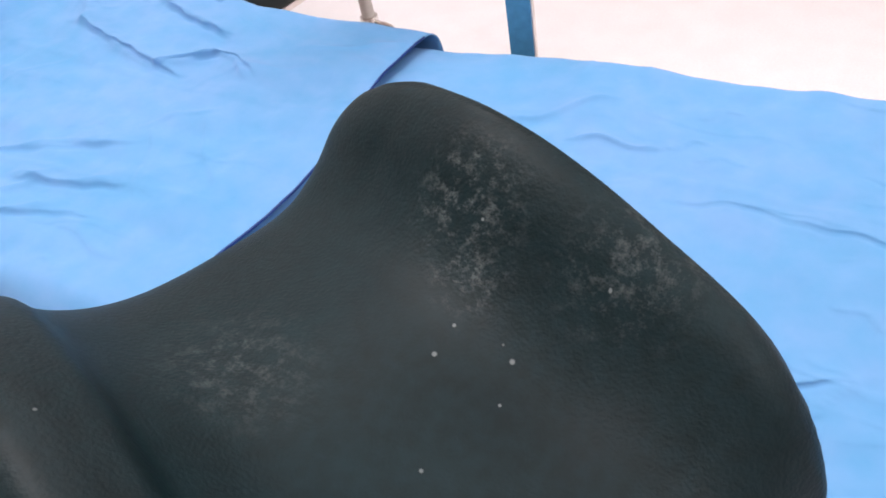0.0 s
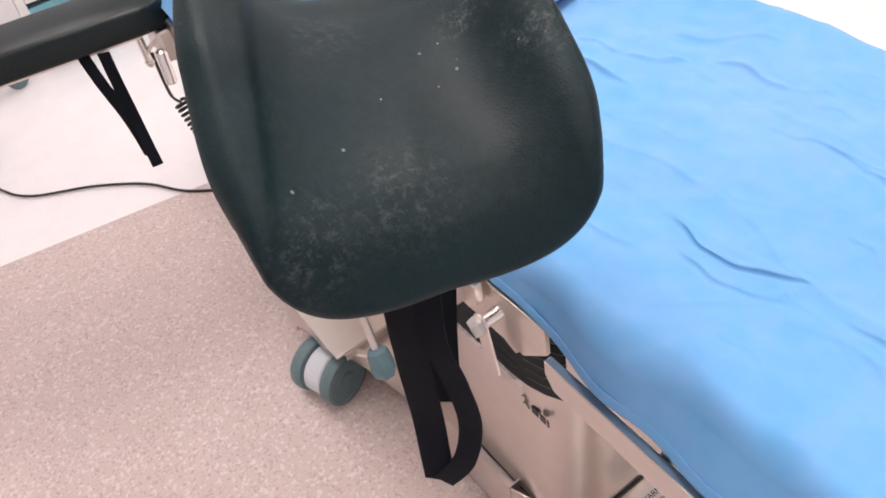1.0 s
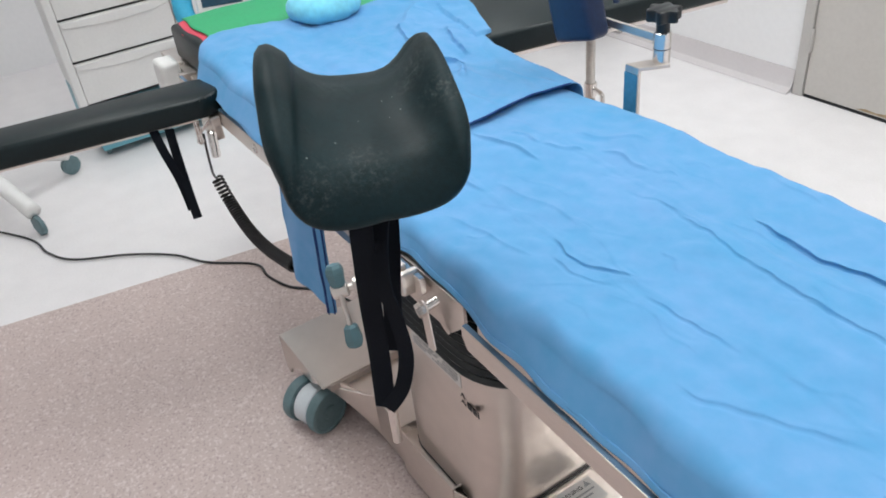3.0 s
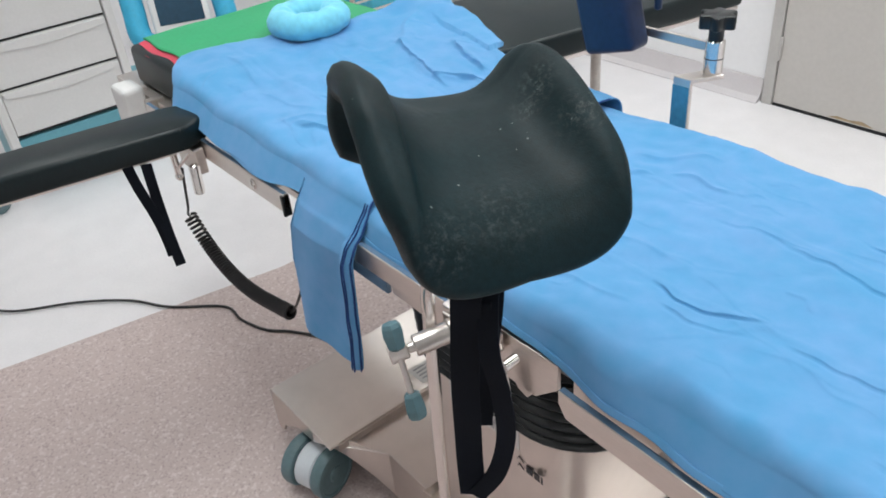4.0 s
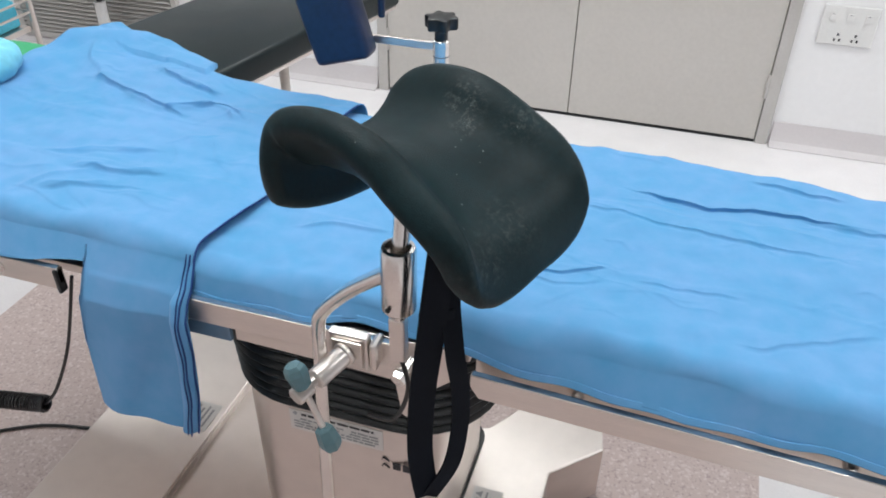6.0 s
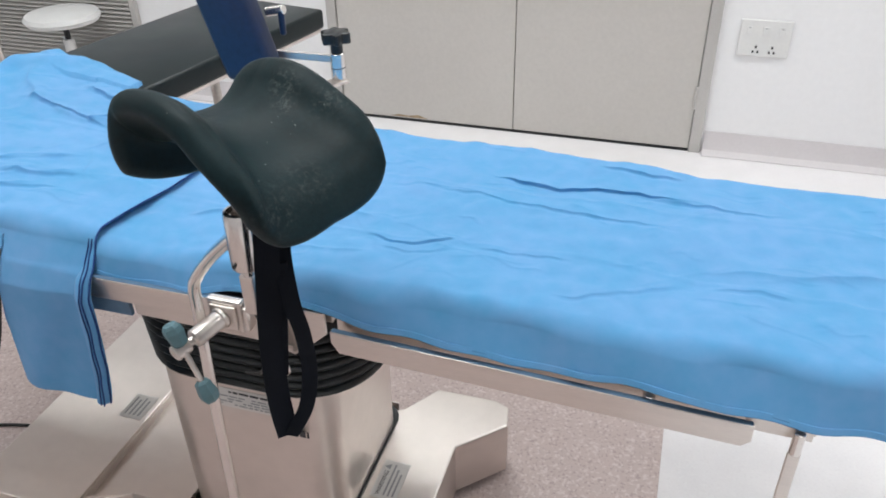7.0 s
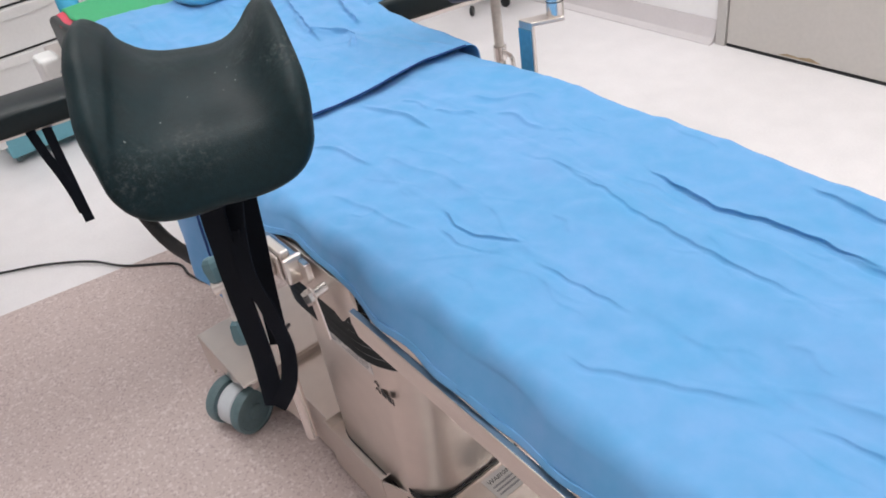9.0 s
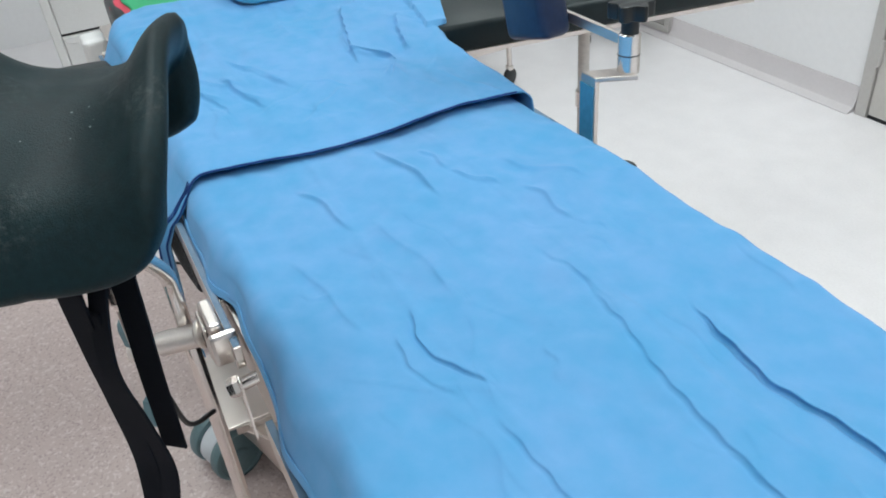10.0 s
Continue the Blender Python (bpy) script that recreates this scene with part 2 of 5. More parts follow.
# ---- the room ----
X0, X1, Y0, Y1, H = -4.2, 3.4, -3.4, 2.5, 2.8
tagged(part("floor", box_bm(X0, X1, Y0, Y1, -0.1, 0.0, 0), FLOOR_W), "pale speckled vinyl operating room floor", "floor", kind="structure")
pink = [(-1.40, 1.10), (-1.405, 0.35), (-1.70, -1.3), (-1.9, -2.4), (0.75, -2.4), (0.75, 1.10)]
tagged(part("floor_inlay", prism_bm(pink[::-1], 0.0, 0.004, 0), FLOOR_P), "pinkish beige speckled vinyl floor area under the table", "floor", kind="structure")
DX0, DX1, DM = -0.90, 0.735, -0.056
wall = bmesh.new()
for b in ((X0 - 0.2, DX0 - 0.05, Y1, Y1 + 0.2, 0, H), (DX1 + 0.05, X1 + 0.2, Y1, Y1 + 0.2, 0, H), (DX0 - 0.05, DX1 + 0.05, Y1, Y1 + 0.2, 2.15, H)):
    t = box_bm(*b, 0)
    me = bpy.data.meshes.new("t")
    t.to_mesh(me)
    t.free()
    wall.from_mesh(me)
    bpy.data.meshes.remove(me)
tagged(part("wall_north", wall, WALL), "white painted wall with a double door opening", "wall", kind="structure")
tagged(part("wall_west", box_bm(X0 - 0.2, X0, Y0, Y1, 0, H, 0), WALL), "white painted wall", "wall", kind="structure")
tagged(part("wall_east", box_bm(X1, X1 + 0.2, Y0, Y1, 0, H, 0), WALL), "white painted wall", "wall", kind="structure")
tagged(part("wall_south", box_bm(X0 - 0.2, X1 + 0.2, Y0 - 0.2, Y0, 0, H, 0), WALL), "white painted wall", "wall", kind="structure")
tagged(part("ceiling", box_bm(X0 - 0.2, X1 + 0.2, Y0 - 0.2, Y1 + 0.2, H, H + 0.1, 0), CEIL), "white panelled ceiling", "ceiling", kind="structure")
# coved vinyl skirting, 10 cm up the wall
for k, (a, b) in enumerate(((X0, DX0 - 0.06), (DX1 + 0.06, X1))):
    cove = [(Y1 - 0.001, 0.10), (Y1 - 0.006, 0.10), (Y1 - 0.008, 0.05), (Y1 - 0.02, 0.02), (Y1 - 0.05, 0.003), (Y1 - 0.05, 0.001), (Y1 - 0.001, 0.001)]
    tagged(part("baseboard", prism_bm(cove, a, b, 0, axis="x"), SKIRT, smooth="auto"), "pale grey coved vinyl skirting at the wall foot", "skirting", kind="structure")
# double door
door = empty("door_1", (DM, Y1, 0), "closed double door with pale beige laminate leaves and metal frame", "door", kind="structure")
for x0, x1 in ((DX0, DM - 0.002), (DM + 0.002, DX1)):
    leaf = under(part("door_leaf", box_bm(x0, x1, Y1 - 0.012, Y1 + 0.035, 0.012, 2.1, 0.002), DOORM), door)
    hx = x0 if x0 == DX0 else x1
    for hz in (0.25, 1.05, 1.85):
        h = part("hinge", rod_bm((hx, Y1 - 0.018, hz - 0.05), (hx, Y1 - 0.018, hz + 0.05), 0.008, 10), FRAMEM)
        h.parent = leaf
        h.matrix_parent_inverse = (Matrix.Translation(door.location) @ leaf.matrix_parent_inverse).inverted()
for x0, x1 in ((DX0 - 0.05, DX0 - 0.003), (DX1 + 0.003, DX1 + 0.05)):
    under(part("door_frame", box_bm(x0, x1, Y1 - 0.022, Y1 + 0.12, 0.0, 2.15, 0.003), FRAMEM), door)
under(part("door_frame", box_bm(DX0 - 0.003, DX1 + 0.003, Y1 - 0.022, Y1 + 0.12, 2.105, 2.15, 0.003), FRAMEM), door)
under(part("rust_stain", prism_bm([(-0.66, 0.018), (-0.62, 0.030), (-0.57, 0.026), (-0.52, 0.034), (-0.47, 0.018)], Y1 - 0.0127, Y1 - 0.0122, 0, axis="y"), mat("rust", (0.36, 0.27, 0.17), 0.8, vary=0.3, scale=40)), door)
under(part("threshold", box_bm(DX0, DX1, Y1 - 0.015, Y1 + 0.1, 0.0005, 0.008, 0.001), RUBBER), door)
# wall socket strip
sock = empty("wall_socket", (0.95, Y1, 0.47), "white triple wall socket plate low on the wall", "socket", kind="structure")
under(part("plate", box_bm(0.862, 1.058, Y1 - 0.012, Y1 - 0.001, 0.445, 0.595, 0.004), WHITEPL), sock)
for sx in (0.933, 0.995):
    for dx, dz in ((-0.009, 0.466), (0.009, 0.466), (0, 0.486)):
        under(part("socket_hole", box_bm(sx + dx - 0.0035, sx + dx + 0.0035, Y1 - 0.0135, Y1 - 0.0125, dz - 0.005, dz + 0.005, 0), INK), sock)
for sx in (0.898, 0.960, 1.022):
    under(part("switch", box_bm(sx - 0.011, sx + 0.011, Y1 - 0.018, Y1 - 0.0125, 0.540, 0.568, 0.001), WHITEPL), sock)
    under(part("switch_mark", box_bm(sx - 0.004, sx + 0.004, Y1 - 0.0188, Y1 - 0.0182, 0.562, 0.565, 0), GREY_INK), sock)
# louvred return-air grille
grille = empty("air_grille", (-2.5, Y1, 0.3), "grey louvred return air grille low in the wall", "grille", kind="structure")
gx0, gx1, gz0, gz1 = -2.95, -2.02, 0.06, 0.62
under(part("backing", box_bm(gx0, gx1, Y1 - 0.006, Y1 - 0.002, gz0, gz1, 0), mat("grille_dark", (0.16, 0.16, 0.16), 0.6)), grille)
for b in ((gx0 - 0.03, gx1 + 0.03, gz1, gz1 + 0.03), (gx0 - 0.03, gx1 + 0.03, gz0 - 0.03, gz0), (gx0 - 0.03, gx0, gz0, gz1), (gx1, gx1 + 0.03, gz0, gz1)):
    under(part("grille_frame", box_bm(b[0], b[1], Y1 - 0.03, Y1 - 0.002, b[2], b[3], 0.002), FRAMEM), grille)
k = gz0 + 0.012
while k < gz1:
    under(part("slat", prism_bm([(Y1 - 0.027, k - 0.006), (Y1 - 0.025, k - 0.008), (Y1 - 0.008, k + 0.008), (Y1 - 0.010, k + 0.010)], gx0, gx1, 0, axis="x"), FRAMEM), grille)
    k += 0.022
# ceiling lamps
for lx in (-2.6, -0.4, 1.8):
    for ly in (-2.0, -0.1, 1.6):
        lamp = empty("ceiling_light", (lx, ly, H), "recessed rectangular white ceiling light panel, lit", "ceiling light", "ceiling light panels")
        under(part("lamp_frame", box_bm(lx - 0.63, lx + 0.63, ly - 0.33, ly + 0.33, H - 0.02, H - 0.001, 0.003), WHITEPL), lamp)
        under(part("diffuser", box_bm(lx - 0.6, lx + 0.6, ly - 0.3, ly + 0.3, H - 0.024, H - 0.0205, 0), LAMPM), lamp)
        la = bpy.data.lights.new("panel_light", "AREA")
        la.shape, la.size, la.size_y, la.energy, la.color = "RECTANGLE", 1.2, 0.6, LAMP_POWER * (0.62 if lx < -2 else 1.06) * {-2.0: 0.28, -0.1: 1.22, 1.6: 1.38}[ly], (0.97, 0.99, 1.0)
        la.spread = radians(140)
        lo = new("panel_light", la)
        lo.matrix_world = pose(lx, ly, H - 0.03)


def sub(ob, parent):
    """A piece of a part: the part stands at the world's origin."""
    ob.parent = parent
    return ob


# ---- operating table ----
table = empty("operating_table", (-0.1, 0.28, 0), "stainless steel mobile operating table with black bellows column", "operating table")
YN, YF = 0.0, 0.575
# base: a long body with a wide castor foot at each end
base = under(part("base_foot", prism_bm([(-0.72, -0.04), (-0.455, -0.04), (-0.455, 0.585), (-0.72, 0.585)], 0.172, 0.180, 0.003), STEELP), table)
low_top = [(-0.455, -0.003), (-0.37, 0.055), (-0.235, 0.055), (-0.235, 0.49), (-0.37, 0.49), (-0.455, 0.548)]
under(part("base_step", prism_bm(low_top, 0.150, 0.158, 0.002), STEELP), table)
under(part("base_riser", box_bm(-0.458, -0.452, -0.02, 0.56, 0.156, 0.175, 0.001), STEELP), table)


def side_panel(a, b, lows, name="base_side"):
    """A sheet between two points in plan, 4 mm thick, whose lower edge follows lows: (share of the way, height)."""
    a, b = Vector(a), Vector(b)
    d = b - a
    nrm = Vector((-d.y, d.x)).normalized() * 0.004
    bm = bmesh.new()
    rows = []
    for off in (Vector((0, 0)), nrm):
        lo = [bm.verts.new((*(a + d * s + off), z)) for s, z, _ in lows]
        hi = [bm.verts.new((*(a + d * s + off), t)) for s, _, t in lows]
        rows.append((lo, hi))
    (l0, h0), (l1, h1) = rows
    n = len(lows)
    for i in range(n - 1):
        bm.faces.new((l0[i], l0[i + 1], h0[i + 1], h0[i]))
        bm.faces.new((l1[i + 1], l1[i], h1[i], h1[i + 1]))
        bm.faces.new((h0[i], h0[i + 1], h1[i + 1], h1[i]))
        bm.faces.new((l0[i + 1], l0[i], l1[i], l1[i + 1]))
    bm.faces.new((l0[0], h0[0], h1[0], l1[0]))
    bm.faces.new((l0[-1], l1[-1], h1[-1], h0[-1]))
    return under(part(name, bm, STEELP), table)


flat = [(0, 0.055, 0.178), (1, 0.055, 0.178)]
side_panel((-0.72, 0.585), (-0.72, -0.04), flat)
side_panel((-0.72, -0.04), (-0.53, -0.04), [(0, 0.055, 0.178), (0.10, 0.055, 0.178), (0.16, 0.062, 0.178), (0.20, 0.085, 0.178), (0.30, 0.092, 0.178), (0.42, 0.112, 0.178), (0.6, 0.132, 0.178), (1, 0.142, 0.178)])
arch = [(k / 12, 0.142 - 0.120 * max(0, (k / 12 - 0.15) / 0.85) ** 1.5, 0.178 - 0.026 * (k / 12) ** 2) for k in range(13)]
side_panel((-0.53, -0.04), (-0.37, 0.055), arch)
side_panel((-0.37, 0.055), (-0.235, 0.055), [(0, 0.022, 0.152), (1, 0.022, 0.152)])
side_panel((-0.72, 0.585), (-0.53, 0.585), [(0, 0.09, 0.178), (1, 0.135, 0.178)])
side_panel((-0.53, 0.585), (-0.37, 0.49), [(0, 0.135, 0.178), (1, 0.022, 0.152)])
side_panel((-0.37, 0.49), (0.1, 0.49), [(0, 0.022, 0.152), (1, 0.022, 0.152)])
# open channel along the near side
side_panel((-0.235, 0.045), (-0.012, 0.045), [(0, 0.022, 0.165), (1, 0.022, 0.165)])
under(part("base_channel", box_bm(-0.235, -0.012, 0.050, 0.092, 0.134, 0.140, 0.001), STEELP), table)
for x in (-0.235, -0.014):
    under(part("channel_end", box_bm(x, x + 0.004, 0.05, 0.09, 0.12, 0.168, 0.001), STEELP), table)
side_panel((-0.008, 0.045), (0.10, 0.09), [(0, 0.022, 0.162), (1, 0.022, 0.150)])
side_panel((0.10, 0.09), (0.19, 0.02), [(0, 0.022, 0.150), (1, 0.09, 0.178)])
# right foot
rfoot = [(0.10, 0.06), (0.19, 0.02), (0.23, -0.04), (0.37, -0.04), (0.385, 0.0), (0.385, 0.08), (0.285, 0.18), (0.285, 0.365),
         (0.385, 0.465), (0.375, 0.525), (0.34, 0.54), (0.19, 0.54), (0.13, 0.45), (0.10, 0.44)]
under(part("base_foot", prism_bm(rfoot, 0.166, 0.178, 0.004), STEELP), table)
for a, b in zip(rfoot[2:11], rfoot[3:12]):
    side_panel(a, b, [(0, 0.03, 0.174), (1, 0.03, 0.174)])
under(part("base_floor", prism_bm([(-0.36, 0.07), (0.28, 0.10), (0.28, 0.45), (-0.36, 0.47)], 0.02, 0.118, 0.002), STEELP), table)
# column, its seam, the bellows
col_plan = rounded(-0.24, 0.125, 0.068, 0.45, 0.075, 8)
under(part("column", prism_bm(col_plan, 0.10, 0.62, 0.0), STEELP, smooth="auto"), table)
under(part("column_seam", prism_bm(rounded(-0.2415, 0.1265, 0.0665, 0.4515, 0.0765, 8), 0.141, 0.145, 0.0), RUBBER, smooth="auto"), table)
under(part("column_seam", prism_bm(rounded(0.026, 0.1305, 0.0632, 0.4548, 0.052, 8), 0.1782, 0.1830, 0.0), RUBBER, smooth="auto"), table)
bell = None
ribs = 8
z = 0.570
for i in range(ribs):
    grow = 0.030 + 0.010 * i / ribs
    bmb = bmesh.new()
    prof = [(grow - 0.012, 0), (grow - 0.002, 0.006), (grow, 0.010), (grow - 0.002, 0.014), (grow - 0.012, 0.020)]
    rings = []
    for off, dz in prof:
        pl = rounded(-0.235 - off, 0.180 + off, 0.065 - off, 0.455 + off, 0.115 + off, 9)
        rings.append([bmb.verts.new((px, py, z + dz)) for px, py in pl])
    for a, b in zip(rings, rings[1:]):
        for k in range(len(a)):
            bmb.faces.new((a[k], a[(k + 1) % len(a)], b[(k + 1) % len(a)], b[k]))
    bmb.faces.new(rings[0][::-1])
    bmb.faces.new(rings[-1])
    ob = part("bellows_fold", bmb, RUBBER, smooth="auto")
    if bell is None:
        bell = under(part("bellows", prism_bm(rounded(-0.245, 0.190, 0.055, 0.465, 0.12, 9), 0.565, 0.735, 0.0), RUBBER, smooth="auto"), table)
        bell["label"] = "black rubber bellows"
    sub(ob, bell)
    z += 0.0205


def lines_on(owner, x0, x1, z0, z1, rows, y, ink, seed):
    rnd = random.Random(seed)
    step = (z1 - z0) / rows
    for r in range(rows):
        x = x0
        zc = z1 - (r + 0.5) * step
        while x < x1 - 0.004:
            w = rnd.uniform(0.006, 0.02)
            e = min(x + w, x1)
            if rnd.random() > 0.12:
                sub(part("text_bar", box_bm(x, e, y - 0.0009, y - 0.0005, zc - step * 0.24, zc + step * 0.24, 0), ink), owner)
            x = e + 0.003


lab = under(part("label", box_bm(-0.135, 0.036, 0.0665, 0.0678, 0.487, 0.535, 0), PAPER, label="white printed paper label"), table)
lines_on(lab, -0.112, 0.02, 0.522, 0.532, 1, 0.0665, INK, 3)
lines_on(lab, -0.127, 0.028, 0.492, 0.519, 4, 0.0665, GREY_INK, 4)
sub(part("logo_mark", lathe_bm([(0.004, 0), (0.004, 0.0006)], (-0.124, 0.0664, 0.527), (0, -1, 0), 16), GREY_INK), lab)
# maker's mark as plain strokes
mark = under(part("logo", box_bm(0.052, 0.066, 0.0662, 0.0672, 0.448, 0.464, 0), INK, label="small black printed mark"), table)
for bx in (0.070, 0.085):
    sub(part("logo_bar", box_bm(bx, bx + (0.012 if bx < 0.08 else 0.004), 0.0661, 0.0671, 0.448, 0.464, 0), INK), mark)
for zz in (0.470, 0.453):
    sub(part("logo_bar", prism_bm([(0.032, zz - 0.006), (0.036, zz + 0.001), (0.046, zz - 0.006), (0.046, zz - 0.003), (0.036, zz + 0.005), (0.032, zz - 0.003)], 0.0661, 0.0671, 0, axis="y"), INK), mark)
# warning plate on the right foot
wl = under(part("label", box_bm(0.145, 0.205, 0.18, 0.285, 0.1785, 0.1795, 0), PAPER, label="grey warning plate"), table)
text_mesh("lettering", "WARNING", 0.014, pose(0.164, 0.187, 0.1797, 0, 0, 90), INK, table)
for r in range(3):
    sub(part("text_bar", box_bm(0.172 + r * 0.010, 0.176 + r * 0.010, 0.188, 0.275 - 0.012 * r, 0.1796, 0.1799, 0), GREY_INK), wl)
sub(part("warning_sign", prism_bm([(0.150, 0.267), (0.164, 0.259), (0.164, 0.275)], 0.1796, 0.1799, 0), GREY_INK), wl)
tag2 = under(part("label", box_bm(-0.53, -0.47, 0.235, 0.315, 0.1803, 0.1812, 0), PAPER, label="white paper tag"), table)
for r in range(4):
    sub(part("text_bar", box_bm(-0.522 + r * 0.012, -0.517 + r * 0.012, 0.245, 0.305 - 0.008 * (r % 2), 0.1813, 0.1816, 0), GREY_INK), tag2)


def castor(cx, cy, turn):
    """A twin-wheel castor, 125 mm, with its light grey housing between the wheels."""
    ax = Vector((math.cos(turn), math.sin(turn), 0))
    c = Vector((cx, cy, 0.0665))
    house = under(part("castor", lathe_bm([(0.05, -0.026), (0.055, -0.02), (0.055, 0.02), (0.05, 0.026)], c, ax), LIGHTPL, smooth="auto"), table)
    sub(part("castor_stem", rod_bm((cx, cy + 0.035 * (cy < 0.2), 0.11), (cx, cy + 0.035 * (cy < 0.2), 0.17), 0.016), CHROME, smooth="auto"), house)
    for s in (-1, 1):
        o = c + ax * s * 0.043
        prof = [(0.05, -0.016), (0.060, -0.014), (0.0625, -0.008), (0.0625, 0.008), (0.060, 0.014), (0.052, 0.0155), (0.050, 0.012), (0.02, 0.012), (0.018, 0.015), (0.004, 0.016)]
        sub(part("wheel", lathe_bm([(r, h * s) for r, h in prof], o, ax), WHEEL, smooth="auto"), house)
    return house


castor(-0.535, -0.045, 0.32)
castor(-0.60, 0.50, 0.9)
castor(0.30, 0.03, 0.4)
castor(0.26, 0.46, 1.2)
# table top: sections, side plates, rails
for x0, x1, nm in ((-1.34, -0.93, "head_section"), (-0.92, -0.42, "back_section"), (-0.41, 0.195, "seat_section"), (0.21, 0.90, "leg_section")):
    under(part(nm, box_bm(x0, x1, 0.012, YF - (0.08 if nm == "leg_section" else 0.012), 0.774 if nm == "leg_section" else 0.786, 0.806 if nm == "leg_section" else 0.803, 0.002), STEEL), table)
under(part("leg_side_plate", prism_bm([(0.205, 0.757), (0.90, 0.735), (0.90, 0.800), (0.205, 0.826)], 0.006, 0.012, 0.001, axis="y"), STEELP), table)
under(part("seat_frame", box_bm(-0.30, 0.18, 0.10, 0.46, 0.728, 0.786, 0.002), STEEL), table)
plate = [(-0.160, 0.744), (0.085, 0.738), (0.15, 0.738), (0.190, 0.775), (0.190, 0.816), (-0.40, 0.816), (-0.40, 0.785), (-0.160, 0.785)]
for y0 in (-0.006, YF):
    under(part("side_plate", prism_bm(plate, y0, y0 + 0.006, 0.001, axis="y"), STEEL), table)


def rail(x0, x1, y0, z0, z1, droop=0.0, cut=0.012):
    """A flat side rail with chamfered lower ends, standing off on round spacers."""
    poly = [(x0, z1), (x0, z0 + cut * 1.6), (x0 + cut, z0), (x1 - cut, z0 - droop), (x1, z0 + cut - droop), (x1, z1 - droop)]
    ob = under(part("side_rail", prism_bm(poly, y0, y0 + 0.010, 0.0015, axis="y"), STEEL), table)
    sub(part("rail_edge", prism_bm([(x0 + 0.002, z1 + 0.0002), (x1 - 0.002, z1 - droop + 0.0002), (x1 - 0.002, z1 - droop + 0.0012), (x0 + 0.002, z1 + 0.0012)], y0 + 0.001, y0 + 0.009, 0, axis="y"), RAIL_NAVY), ob)
    return ob


for y0, s in ((-0.022, 1), (YF + 0.012, -1)):
    back = y0 + 0.010 if s > 0 else y0
    for x0, x1, dr, up, spots in ((-1.06, -0.446, 0, 0.020, (-0.95, -0.52)), (-0.40, 0.10, 0, 0.022, (-0.34, -0.02)), (0.205, 0.82, 0.028, 0, (0.345, 0.68))):
        r = rail(x0, x1, y0, 0.757 + up, 0.797 + up, dr)
        for sx in spots:
            sub(part("rail_spacer", rod_bm((sx, back - 0.001 * s, 0.782 + up - dr * 0.5), (sx, back + 0.026 * s, 0.782 + up - dr * 0.5), 0.009, 14), CHROME, smooth="auto"), r)
# back-section rail: screw and end slot
scr = under(part("rail_screw", lathe_bm([(0.011, 0), (0.011, 0.002), (0.009, 0.003), (0.005, 0.003), (0.005, 0.0012), (0.001, 0.001)], (-0.560, -0.022, 0.797), (0, -1, 0), 18), CHROME, smooth="auto"), table)
# a raised black block stands in for the dark of the end slot
under(part("rail_end_slot", box_bm(-0.453, -0.446, -0.026, -0.010, 0.772, 0.815, 0.002), RUBBER), table)
# solid navy strip that draws in the shadow gap under the seat rail
under(part("rail_shadow_gap", box_bm(-0.40, -0.165, -0.012, -0.004, 0.743, 0.778, 0.001), RAIL_NAVY), table)
# flat bracket with its bolt and lever at the joint of seat and leg section
br = under(part("hinge_bracket", prism_bm([(0.09, 0.750), (0.112, 0.722), (0.128, 0.716), (0.165, 0.765), (0.182, 0.815), (0.09, 0.815)], 0.0, 0.005, 0.001, axis="y"), STEEL), table)
lev = under(part("lever", prism_bm(rounded(-0.011, 0.011, -0.082, 0.012, 0.0105, 6), -0.036, -0.033, 0.0008, axis="y"), STEEL, label="flat steel lever"), table)
lev.data.transform(Matrix.Translation((0.109, 0.008, 0.775)) @ Matrix.Rotation(radians(-8), 4, "Y"))
sub(part("bolt", rod_bm((0.118, 0.004, 0.785), (0.111, -0.026, 0.775), 0.008, 14), CHROME, smooth="auto"), lev)
sub(part("bolt_head", lathe_bm([(0.012, -0.006), (0.013, 0.0), (0.011, 0.008)], (0.110, -0.032, 0.774), (-0.2, -1, -0.2), 6), CHROME), lev)
# right end bolt
end = under(part("end_plate", box_bm(0.81, 0.90, -0.004, 0.002, 0.755, 0.795, 0.001), STEEL), table)
sub(part("bolt", rod_bm((0.878, -0.012, 0.766), (0.878, -0.012, 0.726), 0.008, 14), CHROME, smooth="auto"), end)
sub(part("leg_lever", box_bm(0.869, 0.887, -0.014, -0.010, 0.60, 0.728, 0.002), STEEL), end)


def cushion(name, x0, x1, y0, y1, z0, z1, material, label=""):
    return under(part(name, box_bm(x0, x1, y0, y1, z0, z1, 0.014, 3), material, label=label, smooth="auto"), table)


cushion("mattress", -0.895, -0.36, 0.03, YF - 0.03, 0.803, 0.862, VINYL, "black vinyl mattress section")
cushion("mattress", -0.355, 0.20, 0.03, YF - 0.04, 0.830, 0.850, VINYL, "black vinyl mattress section")
cushion("mattress", 0.205, 1.30, 0.03, YF - 0.095, 0.806, 0.838, VINYL, "black vinyl mattress section")
cushion("head_mattress", -1.25, -0.90, 0.035, YF - 0.02, 0.803, 0.896, VINYL, "thick black vinyl head cushion")
